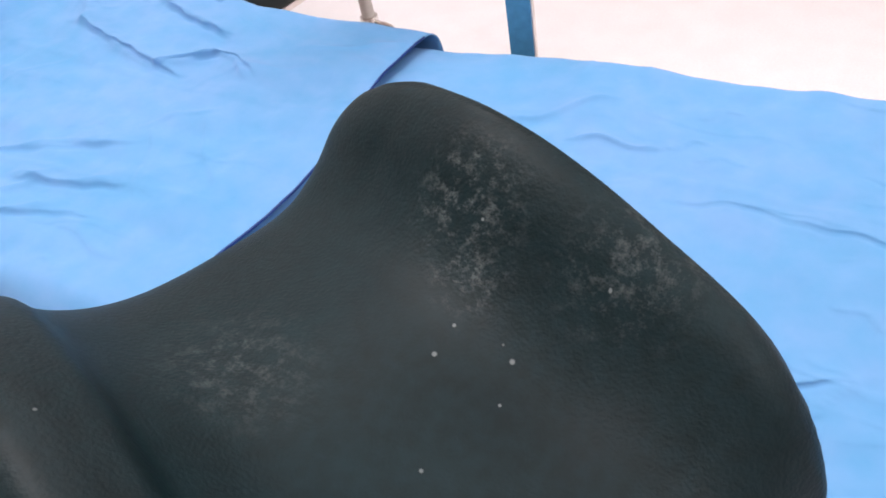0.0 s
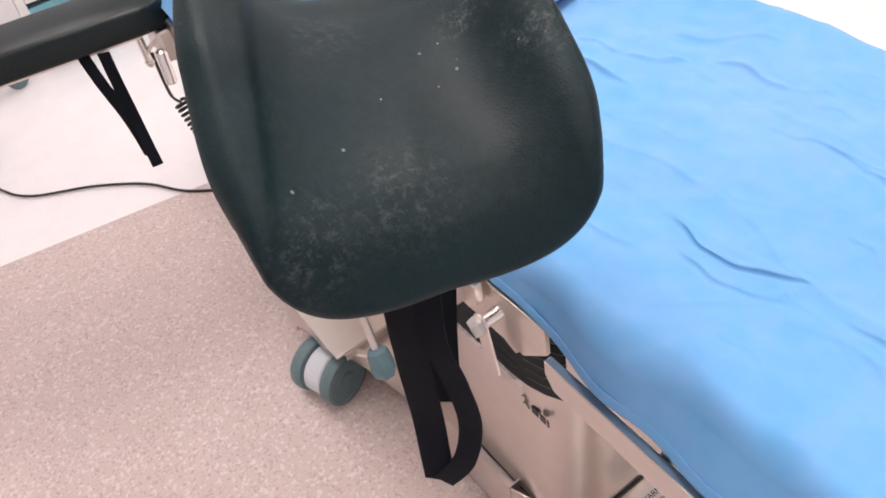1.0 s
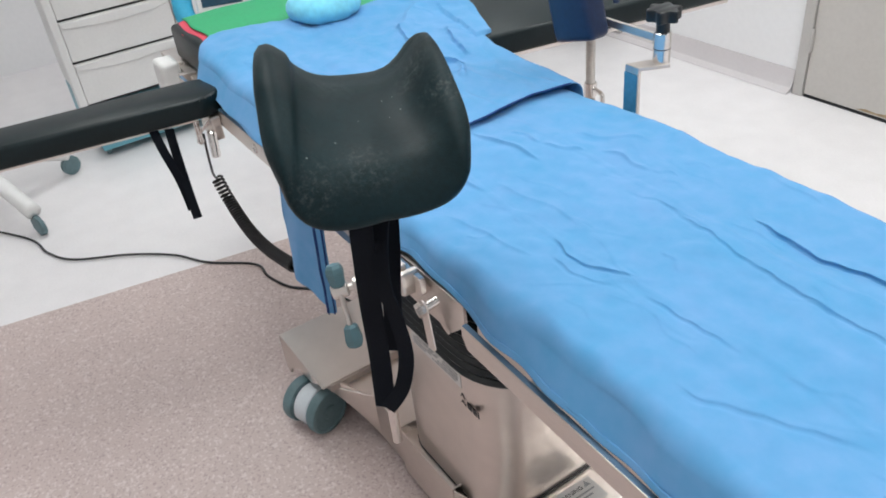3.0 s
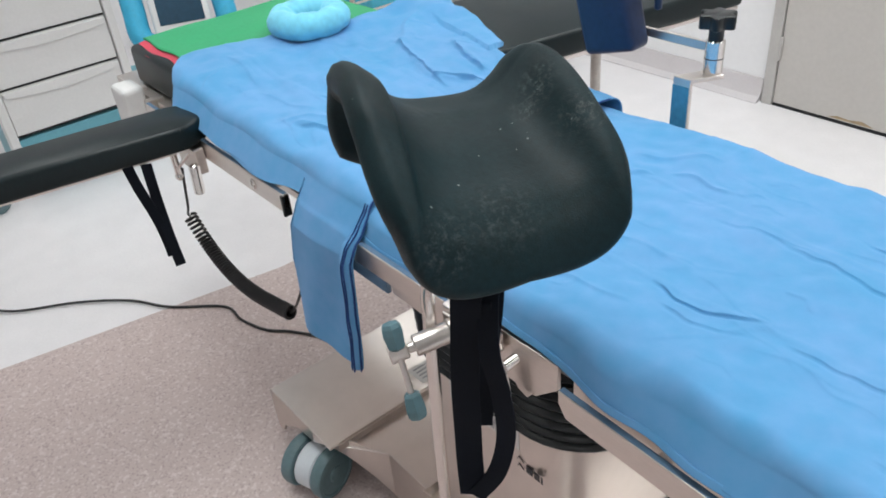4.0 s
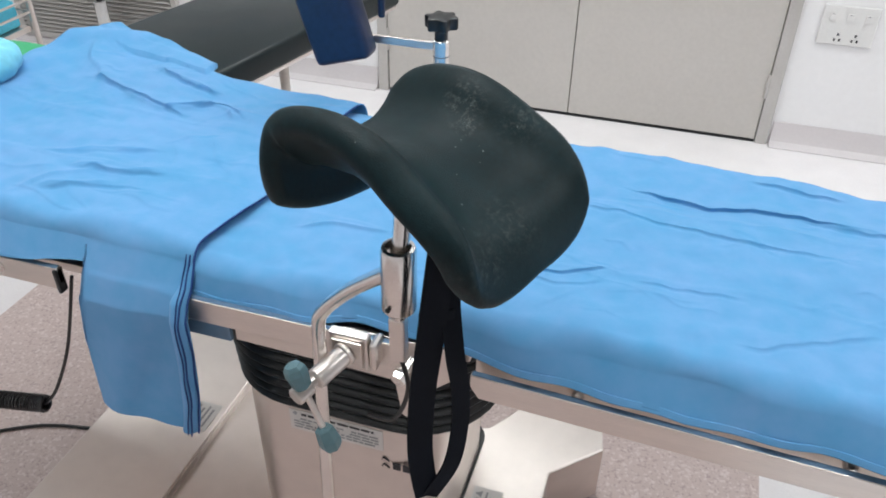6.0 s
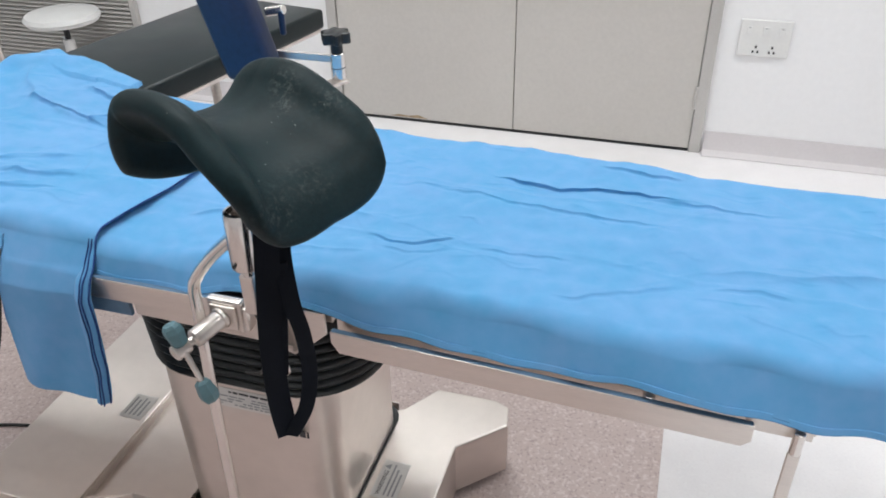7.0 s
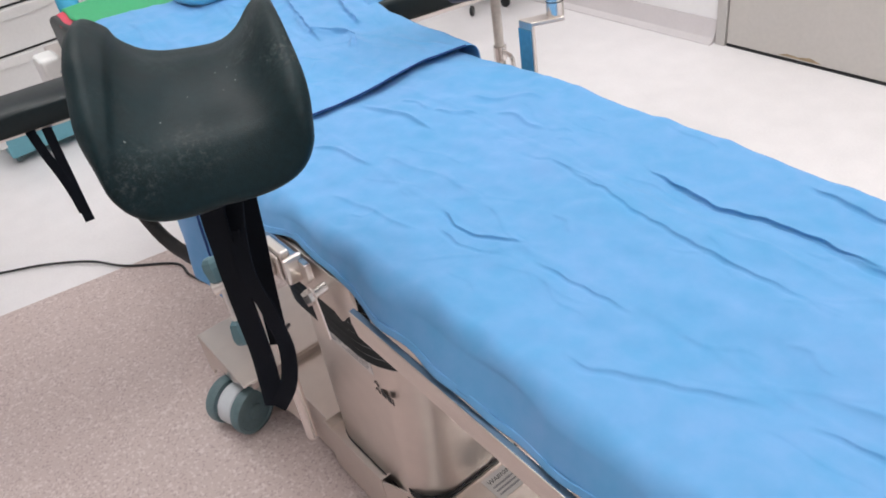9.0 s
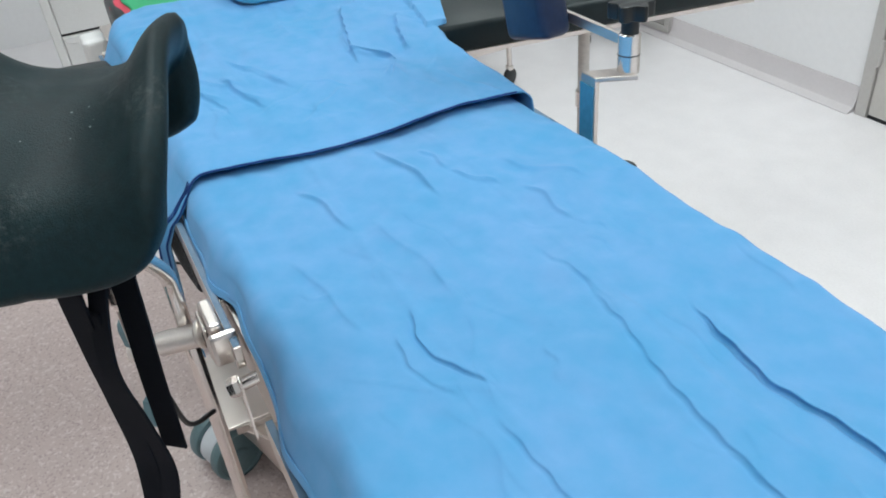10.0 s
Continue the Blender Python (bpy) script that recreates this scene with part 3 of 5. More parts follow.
# head end fittings
hb = under(part("head_bracket", box_bm(-1.24, -0.94, 0.0, 0.012, 0.775, 0.790, 0.002), STEEL), table)
for hx in (-1.2, -1.1, -1.0):
    sub(part("bracket_rib", box_bm(hx, hx + 0.02, -0.012, 0.03, 0.77, 0.812, 0.002), STEEL), hb)
clampw = under(part("white_clamp", box_bm(-1.22, -1.14, -0.045, 0.01, 0.715, 0.83, 0.012, 3), WHITEPL, label="white plastic clamp block"), table)


# ---- drapes ----
def fold(x, y, ax, ay, bx, by, width, height, lean=0.5):
    """Height of one crease between two points: a ridge with a sharper dip beside it, fading out at its ends."""
    dx, dy = bx - ax, by - ay
    ln = math.hypot(dx, dy)
    t = ((x - ax) * dx + (y - ay) * dy) / ln ** 2
    d = ((x - ax) * -dy + (y - ay) * dx) / ln
    d = d + 0.004 * np.sin(t * 7 + ax * 40)
    fade = np.clip(np.minimum(t + 0.15, 1.15 - t) / 0.3, 0, 1)
    fade = fade * fade * (3 - 2 * fade)
    steep = np.exp(np.minimum(d, 0) / (0.32 * width)) * (d < 0)
    gentle = np.exp(-np.maximum(d, 0) / (1.3 * width)) * (d >= 0)
    return height * fade * (steep + gentle)


def waves(x, y, seed, sx, sy, amp):
    """Smooth random undulation from a few dozen plane waves."""
    r = np.random.RandomState(seed)
    out = np.zeros_like(x)
    for _ in range(26):
        a, ph = r.uniform(0, 2 * math.pi), r.uniform(0, 2 * math.pi)
        f = r.uniform(0.5, 2.2)
        out += np.sin((x / sx * math.cos(a) + y / sy * math.sin(a)) * f * 2 * math.pi + ph) / f
    return out * amp / 4.0


def ruck(x, y, seed, count, x0, x1):
    """Many short fine creases, most of them along the table, as cotton shows after it has lain folded."""
    r = np.random.RandomState(seed)
    out = np.zeros_like(x)
    for _ in range(count):
        ax, ay = r.uniform(x0, x1), r.uniform(0.05, 0.54)
        an = r.normal(0.1, 0.55)
        ln = r.uniform(0.04, 0.16)
        out += fold(x, y, ax, ay, ax + ln * math.cos(an), ay + ln * math.sin(an), r.uniform(0.005, 0.010), r.uniform(0.0006, 0.0024))
    # two lines from the sheet's own folding
    for c in (0.17, 0.36):
        out += 0.0012 * np.exp(-((y - c - 0.008 * np.sin(x * 7 + c * 20)) / 0.006) ** 2)
    return out


def line_fold(x, y, pts, width, height):
    """A crease along a bent line that runs with x: a sharp lip with a narrow dip at its near side, fading out at its ends."""
    curve = smooth_line([(a + 0.010, b - 0.001, 0) for a, b in pts], 6)
    cx, cy = [p.x for p in curve], [p.y for p in curve]
    d = y - np.interp(x, cx, cy) + 0.0012 * np.sin(x * 160) - 0.7 * height
    run = cx[-1] - cx[0]
    fade = np.clip(np.minimum(x - cx[0] + 0.01, cx[-1] + 0.01 - x) / (0.25 * run), 0, 1)
    fade = fade * fade * (3 - 2 * fade)
    lip = np.where(d < 0, np.exp(np.minimum(d, 0) / (0.25 * width)), np.exp(-np.maximum(d, 0) / (1.6 * width)))
    dip = 0.35 * np.exp(-((d + 0.75 * width) / (0.35 * width)) ** 2)
    return height * fade * (lip - dip)


# long creases of the lower sheet: line, width, height
LINES = [
    (((0.328, 0.417), (0.363, 0.407), (0.406, 0.404), (0.469, 0.397), (0.546, 0.403), (0.603, 0.407), (0.660, 0.404), (0.700, 0.399)), 0.008, 0.0072),
    (((0.580, 0.405), (0.696, 0.398), (0.784, 0.398), (0.860, 0.405)), 0.010, 0.0035),
    (((0.530, 0.504), (0.611, 0.493), (0.679, 0.498)), 0.010, 0.0040),
    (((0.200, 0.352), (0.320, 0.335), (0.428, 0.314), (0.527, 0.305), (0.600, 0.306), (0.705, 0.297)), 0.009, 0.0030),
    (((0.195, 0.158), (0.245, 0.145), (0.267, 0.146), (0.290, 0.153), (0.345, 0.176)), 0.008, 0.0044),
    (((0.229, 0.127), (0.287, 0.121), (0.335, 0.140)), 0.008, 0.0022),
    (((0.379, 0.157), (0.450, 0.164), (0.525, 0.162)), 0.008, 0.0024),
    (((0.513, 0.067), (0.544, 0.068), (0.596, 0.098), (0.645, 0.128), (0.700, 0.158)), 0.011, 0.0028),
    (((0.164, 0.338), (0.279, 0.350), (0.342, 0.334)), 0.009, 0.0018),
    (((0.740, 0.160), (0.786, 0.168), (0.850, 0.160)), 0.010, 0.0028),
]
SHORT_CREASES = [
    (-0.15, 0.273, 0.0, 0.295, 0.007, 0.006), (-0.11, 0.327, -0.045, 0.335, 0.006, 0.004), (0.06, 0.400, 0.149, 0.406, 0.008, 0.005),
    (-0.03, 0.333, 0.03, 0.372, 0.006, 0.0045), (-0.11, 0.143, 0.01, 0.165, 0.007, 0.005), (-0.015, 0.412, 0.085, 0.47, 0.010, 0.004),
    (0.05, 0.08, 0.21, 0.10, 0.014, 0.004), (0.02, 0.20, 0.20, 0.215, 0.02, 0.004), (0.75, 0.20, 1.0, 0.24, 0.02, 0.006),
]
UP_CREASES = [
    (-0.72, 0.425, -0.50, 0.375, 0.016, 0.010), (-0.50, 0.378, -0.44, 0.43, 0.012, 0.010), (-0.44, 0.435, -0.365, 0.393, 0.011, 0.010), (-0.60, 0.175, -0.43, 0.24, 0.012, 0.006),
    (-0.53, 0.07, -0.44, 0.118, 0.014, 0.008), (-0.52, 0.14, -0.39, 0.175, 0.014, 0.007), (-0.56, 0.055, -0.47, 0.165, 0.016, 0.008),
    (-0.70, 0.10, -0.55, 0.12, 0.014, 0.005), (-0.90, 0.14, -0.75, 0.12, 0.012, 0.004), (-0.62, 0.50, -0.45, 0.47, 0.018, 0.010), (-0.85, 0.33, -0.62, 0.31, 0.02, 0.005),
    (-0.36, 0.30, -0.27, 0.20, 0.016, 0.005), (-0.40, 0.10, -0.30, 0.08, 0.012, 0.004), (-0.80, 0.50, -0.68, 0.42, 0.02, 0.012),
]


UP_LINES = [
    (((-0.73, 0.427), (-0.61, 0.402), (-0.50, 0.377), (-0.46, 0.374)), 0.010, 0.0065),
    (((-0.52, 0.372), (-0.44, 0.430), (-0.36, 0.393)), 0.010, 0.0060),
    (((-0.54, 0.066), (-0.44, 0.115), (-0.37, 0.120)), 0.010, 0.0030),
    (((-0.53, 0.138), (-0.45, 0.158), (-0.38, 0.177)), 0.010, 0.0030),
    (((-0.63, 0.500), (-0.54, 0.480), (-0.45, 0.470)), 0.011, 0.0055),
    (((-0.62, 0.172), (-0.52, 0.205), (-0.43, 0.242)), 0.010, 0.0020),
]


def section(s, y_near, y_far, top, hem_n, hem_f, r):
    """The drape across the table: from the near hem up, over the top and down to the far hem, by the way s along it."""
    near = top - r - hem_n
    q = r * math.pi / 2
    flat_w = y_far - y_near - 2 * r
    y = np.where(s < near, y_near, 0.0)
    z = np.where(s < near, hem_n + s, 0.0)
    a = np.clip((s - near) / r, 0, math.pi / 2)
    in_a = (s >= near) & (s < near + q)
    y = np.where(in_a, y_near + r - r * np.cos(a), y)
    z = np.where(in_a, top - r + r * np.sin(a), z)
    in_t = (s >= near + q) & (s < near + q + flat_w)
    y = np.where(in_t, y_near + r + (s - near - q), y)
    z = np.where(in_t, top, z)
    b = np.clip((s - near - q - flat_w) / r, 0, math.pi / 2)
    in_b = (s >= near + q + flat_w) & (s < near + 2 * q + flat_w)
    y = np.where(in_b, y_far - r + r * np.sin(b), y)
    z = np.where(in_b, top - r + r * np.cos(b), z)
    down = s >= near + 2 * q + flat_w
    y = np.where(down, y_far, y)
    z = np.where(down, top - r - (s - near - 2 * q - flat_w), z)
    return y, z, near + 2 * q + flat_w + (top - r - hem_f)


def lower_drape():
    xs = np.linspace(-0.40, 1.36, 500)
    u = np.linspace(0, 1, 400)
    X, U = np.meshgrid(xs, u, indexing="ij")
    hem = np.interp(X, (-0.40, -0.17, 0.09, 0.2, 0.33, 0.48, 0.64, 0.78, 1.36), (0.818, 0.818, 0.829, 0.823, 0.811, 0.798, 0.800, 0.788, 0.775)) + 0.0022 * np.sin(X * 19 + 0.5) + 0.0012 * np.sin(X * 47)
    top = 0.868 - 0.010 * np.clip((X - 0.35) / 0.6, 0, 1.5)
    far = 0.552 - 0.022 * np.clip((X - 0.28) / 0.6, 0, 1.2)
    r = 0.020
    _, _, total = section(np.zeros_like(X), 0.012, far, top, hem, 0.81, r)
    S = U * total
    Y, Z, _ = section(S, 0.012, far, top, hem, 0.81, r)
    # the hanging side leans out towards its hem
    Y = Y - np.where(Y < 0.2, np.clip(top - r - Z, 0, 1) * 0.42 + 0.004 * np.clip((top - Z) / r, 0, 1), 0)
    up = np.clip((Z - (top - r)) / r, 0, 1)
    dz = waves(X, Y, 5, 0.34, 0.24, 0.0034) + waves(X, Y, 8, 0.10, 0.07, 0.0016) + ruck(X, Y, 41, 70, 0.0, 1.3)
    for ax, ay, bx, by, w, h in SHORT_CREASES:
        dz = dz + fold(X, Y, ax, ay, bx, by, w, h * 1.2)
    lips = np.zeros_like(X)
    for line, w, h in LINES:
        lips = lips + line_fold(X, Y, line, w, h)
    Z = Z + (dz + lips) * up
    # the sharp lips lean over towards the near side
    Y = Y - 0.9 * np.maximum(lips, 0) * up
    # the hanging side ripples a little
    side = (1 - up) * (Y < 0.2)
    Y = Y + side * (-0.004 + 0.004 * np.sin(X * 17 + Z * 30) + 0.003 * np.sin(X * 41))
    sag = np.exp(-((Y - far) / 0.05) ** 2)
    Z = Z + sag * 0.004 * np.sin(X * 13 + 1.0)
    return np.stack([X, Y, Z], -1)


spread = lower_drape()
sheet_low = tagged(grid_mesh("table_drape", spread, DRAPE, thick=0.0022), "creased blue cotton drape spread over the table's seat and leg section", "drape")
# its turned hem shows as a second edge just below the first
seam = spread[:, :7] + np.array((0.0, -0.0035, -0.0045))
seam[..., 1] += 0.0014 * np.sin(seam[..., 0] * 61)
grid_mesh("hem", seam, DRAPE, sheet_low, thick=0.0018)


def upper_drape():
    """The second sheet, over the back section; its foot edge lies across the lower drape and its near corner hangs down."""
    V = np.linspace(0, 1, 240)
    U = np.linspace(0, 1, 360)
    v, q = np.meshgrid(V, U, indexing="ij")
    # a fixed share of the rows for the hanging side, the rest over the top
    SH = 0.28
    hang, over = np.clip(q / SH, 0, 1), np.clip((q - SH) / (1 - SH), 0, 1)
    yl = -0.012 + 0.027 * hang + 0.57 * over
    yr = -0.012 + 0.208 * hang + 0.39 * over
    left = -1.03 + np.clip((yl - 0.077) / 0.43, 0, 1.2) * 0.165 + np.clip(0.085 - yl, 0, 0.1) * 1.6
    right = -0.208 + 0.012 * np.sin(yr * 22) + np.clip((yr - 0.2) / 0.35, 0, 1) * 0.030
    X = left + v * (right - left)
    top = 0.890 + 0.008 * np.clip((-0.45 - X) / 0.2, 0, 1) + 0.014 * np.clip((-0.74 - X) / 0.12, 0, 1)
    top = top - 0.0085 * np.clip((X - right + 0.09) / 0.085, 0, 1)
    step = np.clip((X + 0.398) / 0.016, 0, 1)
    hem = 0.832 + 0.008 * np.sin(X * 14) - (0.264 + 0.012 * np.clip((X + 0.39) / 0.19, 0, 1)) * step * step * (3 - 2 * step)
    r = 0.024
    _, _, total = section(np.zeros_like(X), 0.012, 0.562, top, hem, 0.83, r)
    near = top - r - hem
    Y, Z, _ = section(hang * near + over * (total - near), 0.012, 0.562, top, hem, 0.83, r)
    Y = Y - np.where(Y < 0.2, np.clip(top - r - Z, 0, 0.040) * 0.7 + np.clip(top - r - 0.040 - Z, 0, 1) * 0.05 + 0.004 * np.clip((top - Z) / r, 0, 1), 0)
    up = np.clip((Z - (top - r)) / r, 0, 1)
    dz = waves(X, Y, 21, 0.30, 0.24, 0.0032) + waves(X, Y, 22, 0.10, 0.07, 0.0016) + ruck(X, Y, 43, 40, -1.0, -0.2)
    for ax, ay, bx, by, w, h in UP_CREASES:
        dz = dz + fold(X, Y, ax, ay, bx, by, w, h * 0.8)
    edge = np.clip((right - X) / 0.03, 0, 1)
    lips = np.zeros_like(X)
    for line, w, h in UP_LINES:
        lips = lips + line_fold(X, Y, line, w, h)
    Z = Z + (dz + lips) * up * (0.35 + 0.65 * edge)
    Y = Y - 0.9 * np.maximum(lips, 0) * up * edge
    # drawn out over the far arm table, where it bunches into soft ridges
    out = np.clip((-0.46 - X) / 0.48, 0, 1)
    reach = np.clip((Y - 0.30) / 0.26, 0, 1) * (X > -1.2)
    Z0 = Z
    lie = np.clip((Y - 0.50) / 0.03, 0, 1) * np.clip(out * 8, 0, 1)
    Z = np.maximum(Z, lie * (0.905 - np.clip(0.895 - Z, 0, 0.06) * 0.05))
    fall = np.clip(top - r - Z0, 0, 1) * (Y > 0.5)
    Y = Y + 0.13 * out * reach * reach + fall * np.clip(out * 2.2, 0, 1) * 0.6
    ridge = np.exp(-((Y - 0.60 - 0.10 * np.sin(X * 5 + 4.2)) / 0.035) ** 2)
    Z = Z + out * reach * (0.020 * ridge + 0.012 * reach + 0.005 * np.sin(X * 37 + Y * 20) + 0.004 * np.sin(X * 61 - Y * 33))
    low = np.clip((0.83 - Z) / 0.29, 0, 1) * (Y < 0.2)
    Y = Y - (1 - up) * (Y < 0.2) * (0.002 + 0.003 * np.sin(X * 33)) - low * (0.006 * np.sin(X * 30 + Z * 9) + 0.004 * np.sin(X * 62 - Z * 14))
    Y = Y - 0.017 * np.clip(low * 7, 0, 1)
    X = X - low * 0.032 + low * 0.004 * np.sin(Z * 25)
    return np.stack([X, Y, Z], -1)


top_drape = tagged(grid_mesh("top_drape", upper_drape(), DRAPE, thick=0.0022), "rumpled blue cotton drape over the table's back section", "drape")


rim = upper_drape()[-1]
turn = int(np.argmax(rim[:, 2] > 0.862))
side_edge = rim[:turn + 1:2]
loose = np.clip((0.866 - side_edge[:, 2:3]) / 0.05, 0, 1)
back_roll = np.stack([side_edge + loose * np.array((-0.026 * (1 - c), -0.010 * math.sin(math.pi * (0.15 + 0.85 * c)) - 0.002, 0)) for c in np.linspace(0, 1, 9)], 0)
sub(grid_mesh("doubled_edge", back_roll, DRAPE, thick=0.002), top_drape)
# navy lines woven into the foot edge, from the hanging corner over the top
for off, w in ((0.0004, 0.0020), (-0.0065, 0.0016), (-0.0125, 0.0010)):
    line = []
    for p in rim[:-28:2]:
        free = min(1.0, max(0.0, (0.866 - p[2]) / 0.05))
        lift = 0.0035 + (0.0095 if off < 0 else 0.0)
        line.append((p[0] + off + 0.0012 * math.sin(p[2] * 70 + off * 900) * free, p[1] - lift * free, p[2] + 0.0004 * (1 - free)))
        if off < -0.005 and free == 0:
            break
    sub(part("hem_stripe", tube_bm(line, 0, flat=(w, 0.0026, (1, 0, 0))), HEM), top_drape)

# ---- head end: sheets and ring ----
def sheet(name, x0, x1, y0, y1, z, amp, material, seed, label, cat, skew=0.0):
    xs, ys = np.linspace(x0, x1, 60), np.linspace(y0, y1, 60)
    X, Y = np.meshgrid(xs, ys, indexing="ij")
    Z = z + waves(X, Y, seed, 0.25, 0.25, amp)
    near = np.clip((0.075 - Y) / 0.05, 0, 1)
    Z = Z - 0.02 * near ** 2
    Y = Y + skew * (X - x0) + 0.004 * np.sin(X * 40) * (Y < y0 + 0.03)
    return tagged(grid_mesh(name, np.stack([X, Y, Z], -1), material, thick=0.003), label, cat)


sheet("red_sheet", -1.235, -0.86, 0.042, 0.54, 0.9005, 0.001, RED, 31, "red sheet with a curled edge under a green sheet", "sheet")
sheet("green_sheet", -1.240, -0.86, 0.070, 0.55, 0.9050, 0.001, GREEN, 32, "smooth bright green sheet over the head cushion", "sheet")
bmr = bmesh.new()
seg, sd = 64, 20
rv = []
for i in range(seg):
    a = 2 * math.pi * i / seg
    row = []
    for j in range(sd):
        b = 2 * math.pi * j / sd
        rr = 0.032 * (1 + 0.04 * math.sin(7 * a + 2 * math.cos(b)) + 0.03 * math.sin(13 * a + 3 * b))
        rad = 0.064 + rr * math.cos(b)
        row.append(bmr.verts.new((-0.925 + rad * math.cos(a), 0.355 + rad * math.sin(a), 0.938 + rr * 0.95 * math.sin(b))))
    rv.append(row)
for i in range(seg):
    for j in range(sd):
        bmr.faces.new((rv[i][j], rv[(i + 1) % seg][j], rv[(i + 1) % seg][(j + 1) % sd], rv[i][(j + 1) % sd]))
tagged(part("head_ring", bmr, RING, smooth=True), "turquoise padded head ring lying on the green sheet", "head ring")

# ---- leg holder ----
holder = empty("leg_holder", (0.02, -0.03, 0.78), "clamped steel leg holder with a black saddle-shaped foam leg rest", "leg holder")
PO = Vector((0.1426, -0.0957, 1.224))
PV = Vector((math.cos(1.1986), math.sin(1.1986), 0.0))
PU = Vector((PV.y, -PV.x, 0))
PROFILE = smooth_line([(-0.0664, -0.1281, 0), (-0.0712, -0.0269, 0), (0, 0, 0), (0.0865, -0.0156, 0), (0.1455, -0.0351, 0), (0.1673, -0.1156, 0)], 16)
DEPTH = smooth_line([(0, 0.0146, 0), (0.3, 0.0619, 0), (0.55, 0.0622, 0), (0.8, 0.0657, 0), (1, 0.0282, 0)], 10)
PLEN = [0.0]
for a, b in zip(PROFILE, PROFILE[1:]):
    PLEN.append(PLEN[-1] + (b - a).length)


def pad_point(s, t):
    """Middle of the leg rest's shell at s along the leg and t across it, both from -1 to 1."""
    d = (s + 1) / 2 * PLEN[-1]
    u, w = np.interp(d, PLEN, [p.x for p in PROFILE]), np.interp(d, PLEN, [p.y for p in PROFILE])
    k = (s + 1) / 2
    half = 0.1407 * (1 - k) * (1 - 2 * k) + 0.0999 * 4 * k * (1 - k) + 0.1654 * k * (2 * k - 1)
    half *= 1 - 0.22 * max(0.0, (0.17 - k) / 0.17) ** 2
    half *= 1 - 0.24 * max(0.0, (0.36 - k) / 0.36) ** 0.8 * min(1.0, max(0.0, t) * 1.6)
    # how deep the trough is along the leg
    dip = np.interp(k, [p.x for p in DEPTH], [p.y for p in DEPTH])
    v = t * half
    droop = 0.0406 * max(0.0, -t) * max(0.0, k - 0.6) * 2.5
    return PO + PU * u + PV * v + Vector((0, 0, w - max(0.0, dip) * (1 - min(1, abs(t)) ** 3.074) - 0.0881 * v - droop))


def leg_rest():
    n, m = 80, 96
    mid = np.zeros((n, m, 3))
    th = np.zeros((n, m))
    low = np.zeros((n, m))
    for i in range(n):
        for j in range(m):
            a = -1 + 2 * i / (n - 1)
            b = -1 + 2 * j / (m - 1)
            a = math.sin(a * math.pi / 2) * 0.35 + a * 0.65
            b = math.sin(b * math.pi / 2) * 0.35 + b * 0.65
            k = 0.9346 if a > 0 else 0.2723
            s, t = a * math.sqrt(1 - k * b * b / 2), b * math.sqrt(1 - k * a * a / 2)
            mid[i, j] = pad_point(s, t)
            # the side that faces the near edge is a squarer, thicker slab with a bead along its rim
            near = min(1.0, max(0.0, -b / 0.5))
            e = min((1 - abs(a)) / 0.12, (1 - abs(b)) / (0.16 - 0.075 * near), 1)
            full = math.sqrt(max(0.0, 1 - (1 - e) ** 2))
            th[i, j] = full * (0.0136 + 0.0042 * near * math.exp(-((b + 0.86) / 0.055) ** 2) * max(0.0, 1 - a * a))
            low[i, j] = full * (0.0136 + 0.0075 * near * max(0.0, 1 - (a - 0.15) ** 2 / 0.7))
    du, dv = np.gradient(mid, axis=0), np.gradient(mid, axis=1)
    nn = np.cross(du, dv)
    nn /= np.linalg.norm(nn, axis=2, keepdims=True)
    if nn[n // 2, m // 2, 2] < 0:
        nn = -nn
    up, lo = mid + nn * th[..., None], mid - nn * low[..., None]
    verts = np.concatenate([up.reshape(-1, 3), lo.reshape(-1, 3)]).tolist()
    idx = np.arange(n * m).reshape(n, m)
    f = np.stack([idx[:-1, :-1], idx[1:, :-1], idx[1:, 1:], idx[:-1, 1:]], -1).reshape(-1, 4).tolist()
    f += [[q + n * m for q in g[::-1]] for g in f]
    me = bpy.data.meshes.new("leg_rest")
    me.from_pydata(verts, [], f)
    bm = bmesh.new()
    bm.from_mesh(me)
    bmesh.ops.remove_doubles(bm, verts=bm.verts[:], dist=0.0003)
    bpy.data.meshes.remove(me)
    return bm


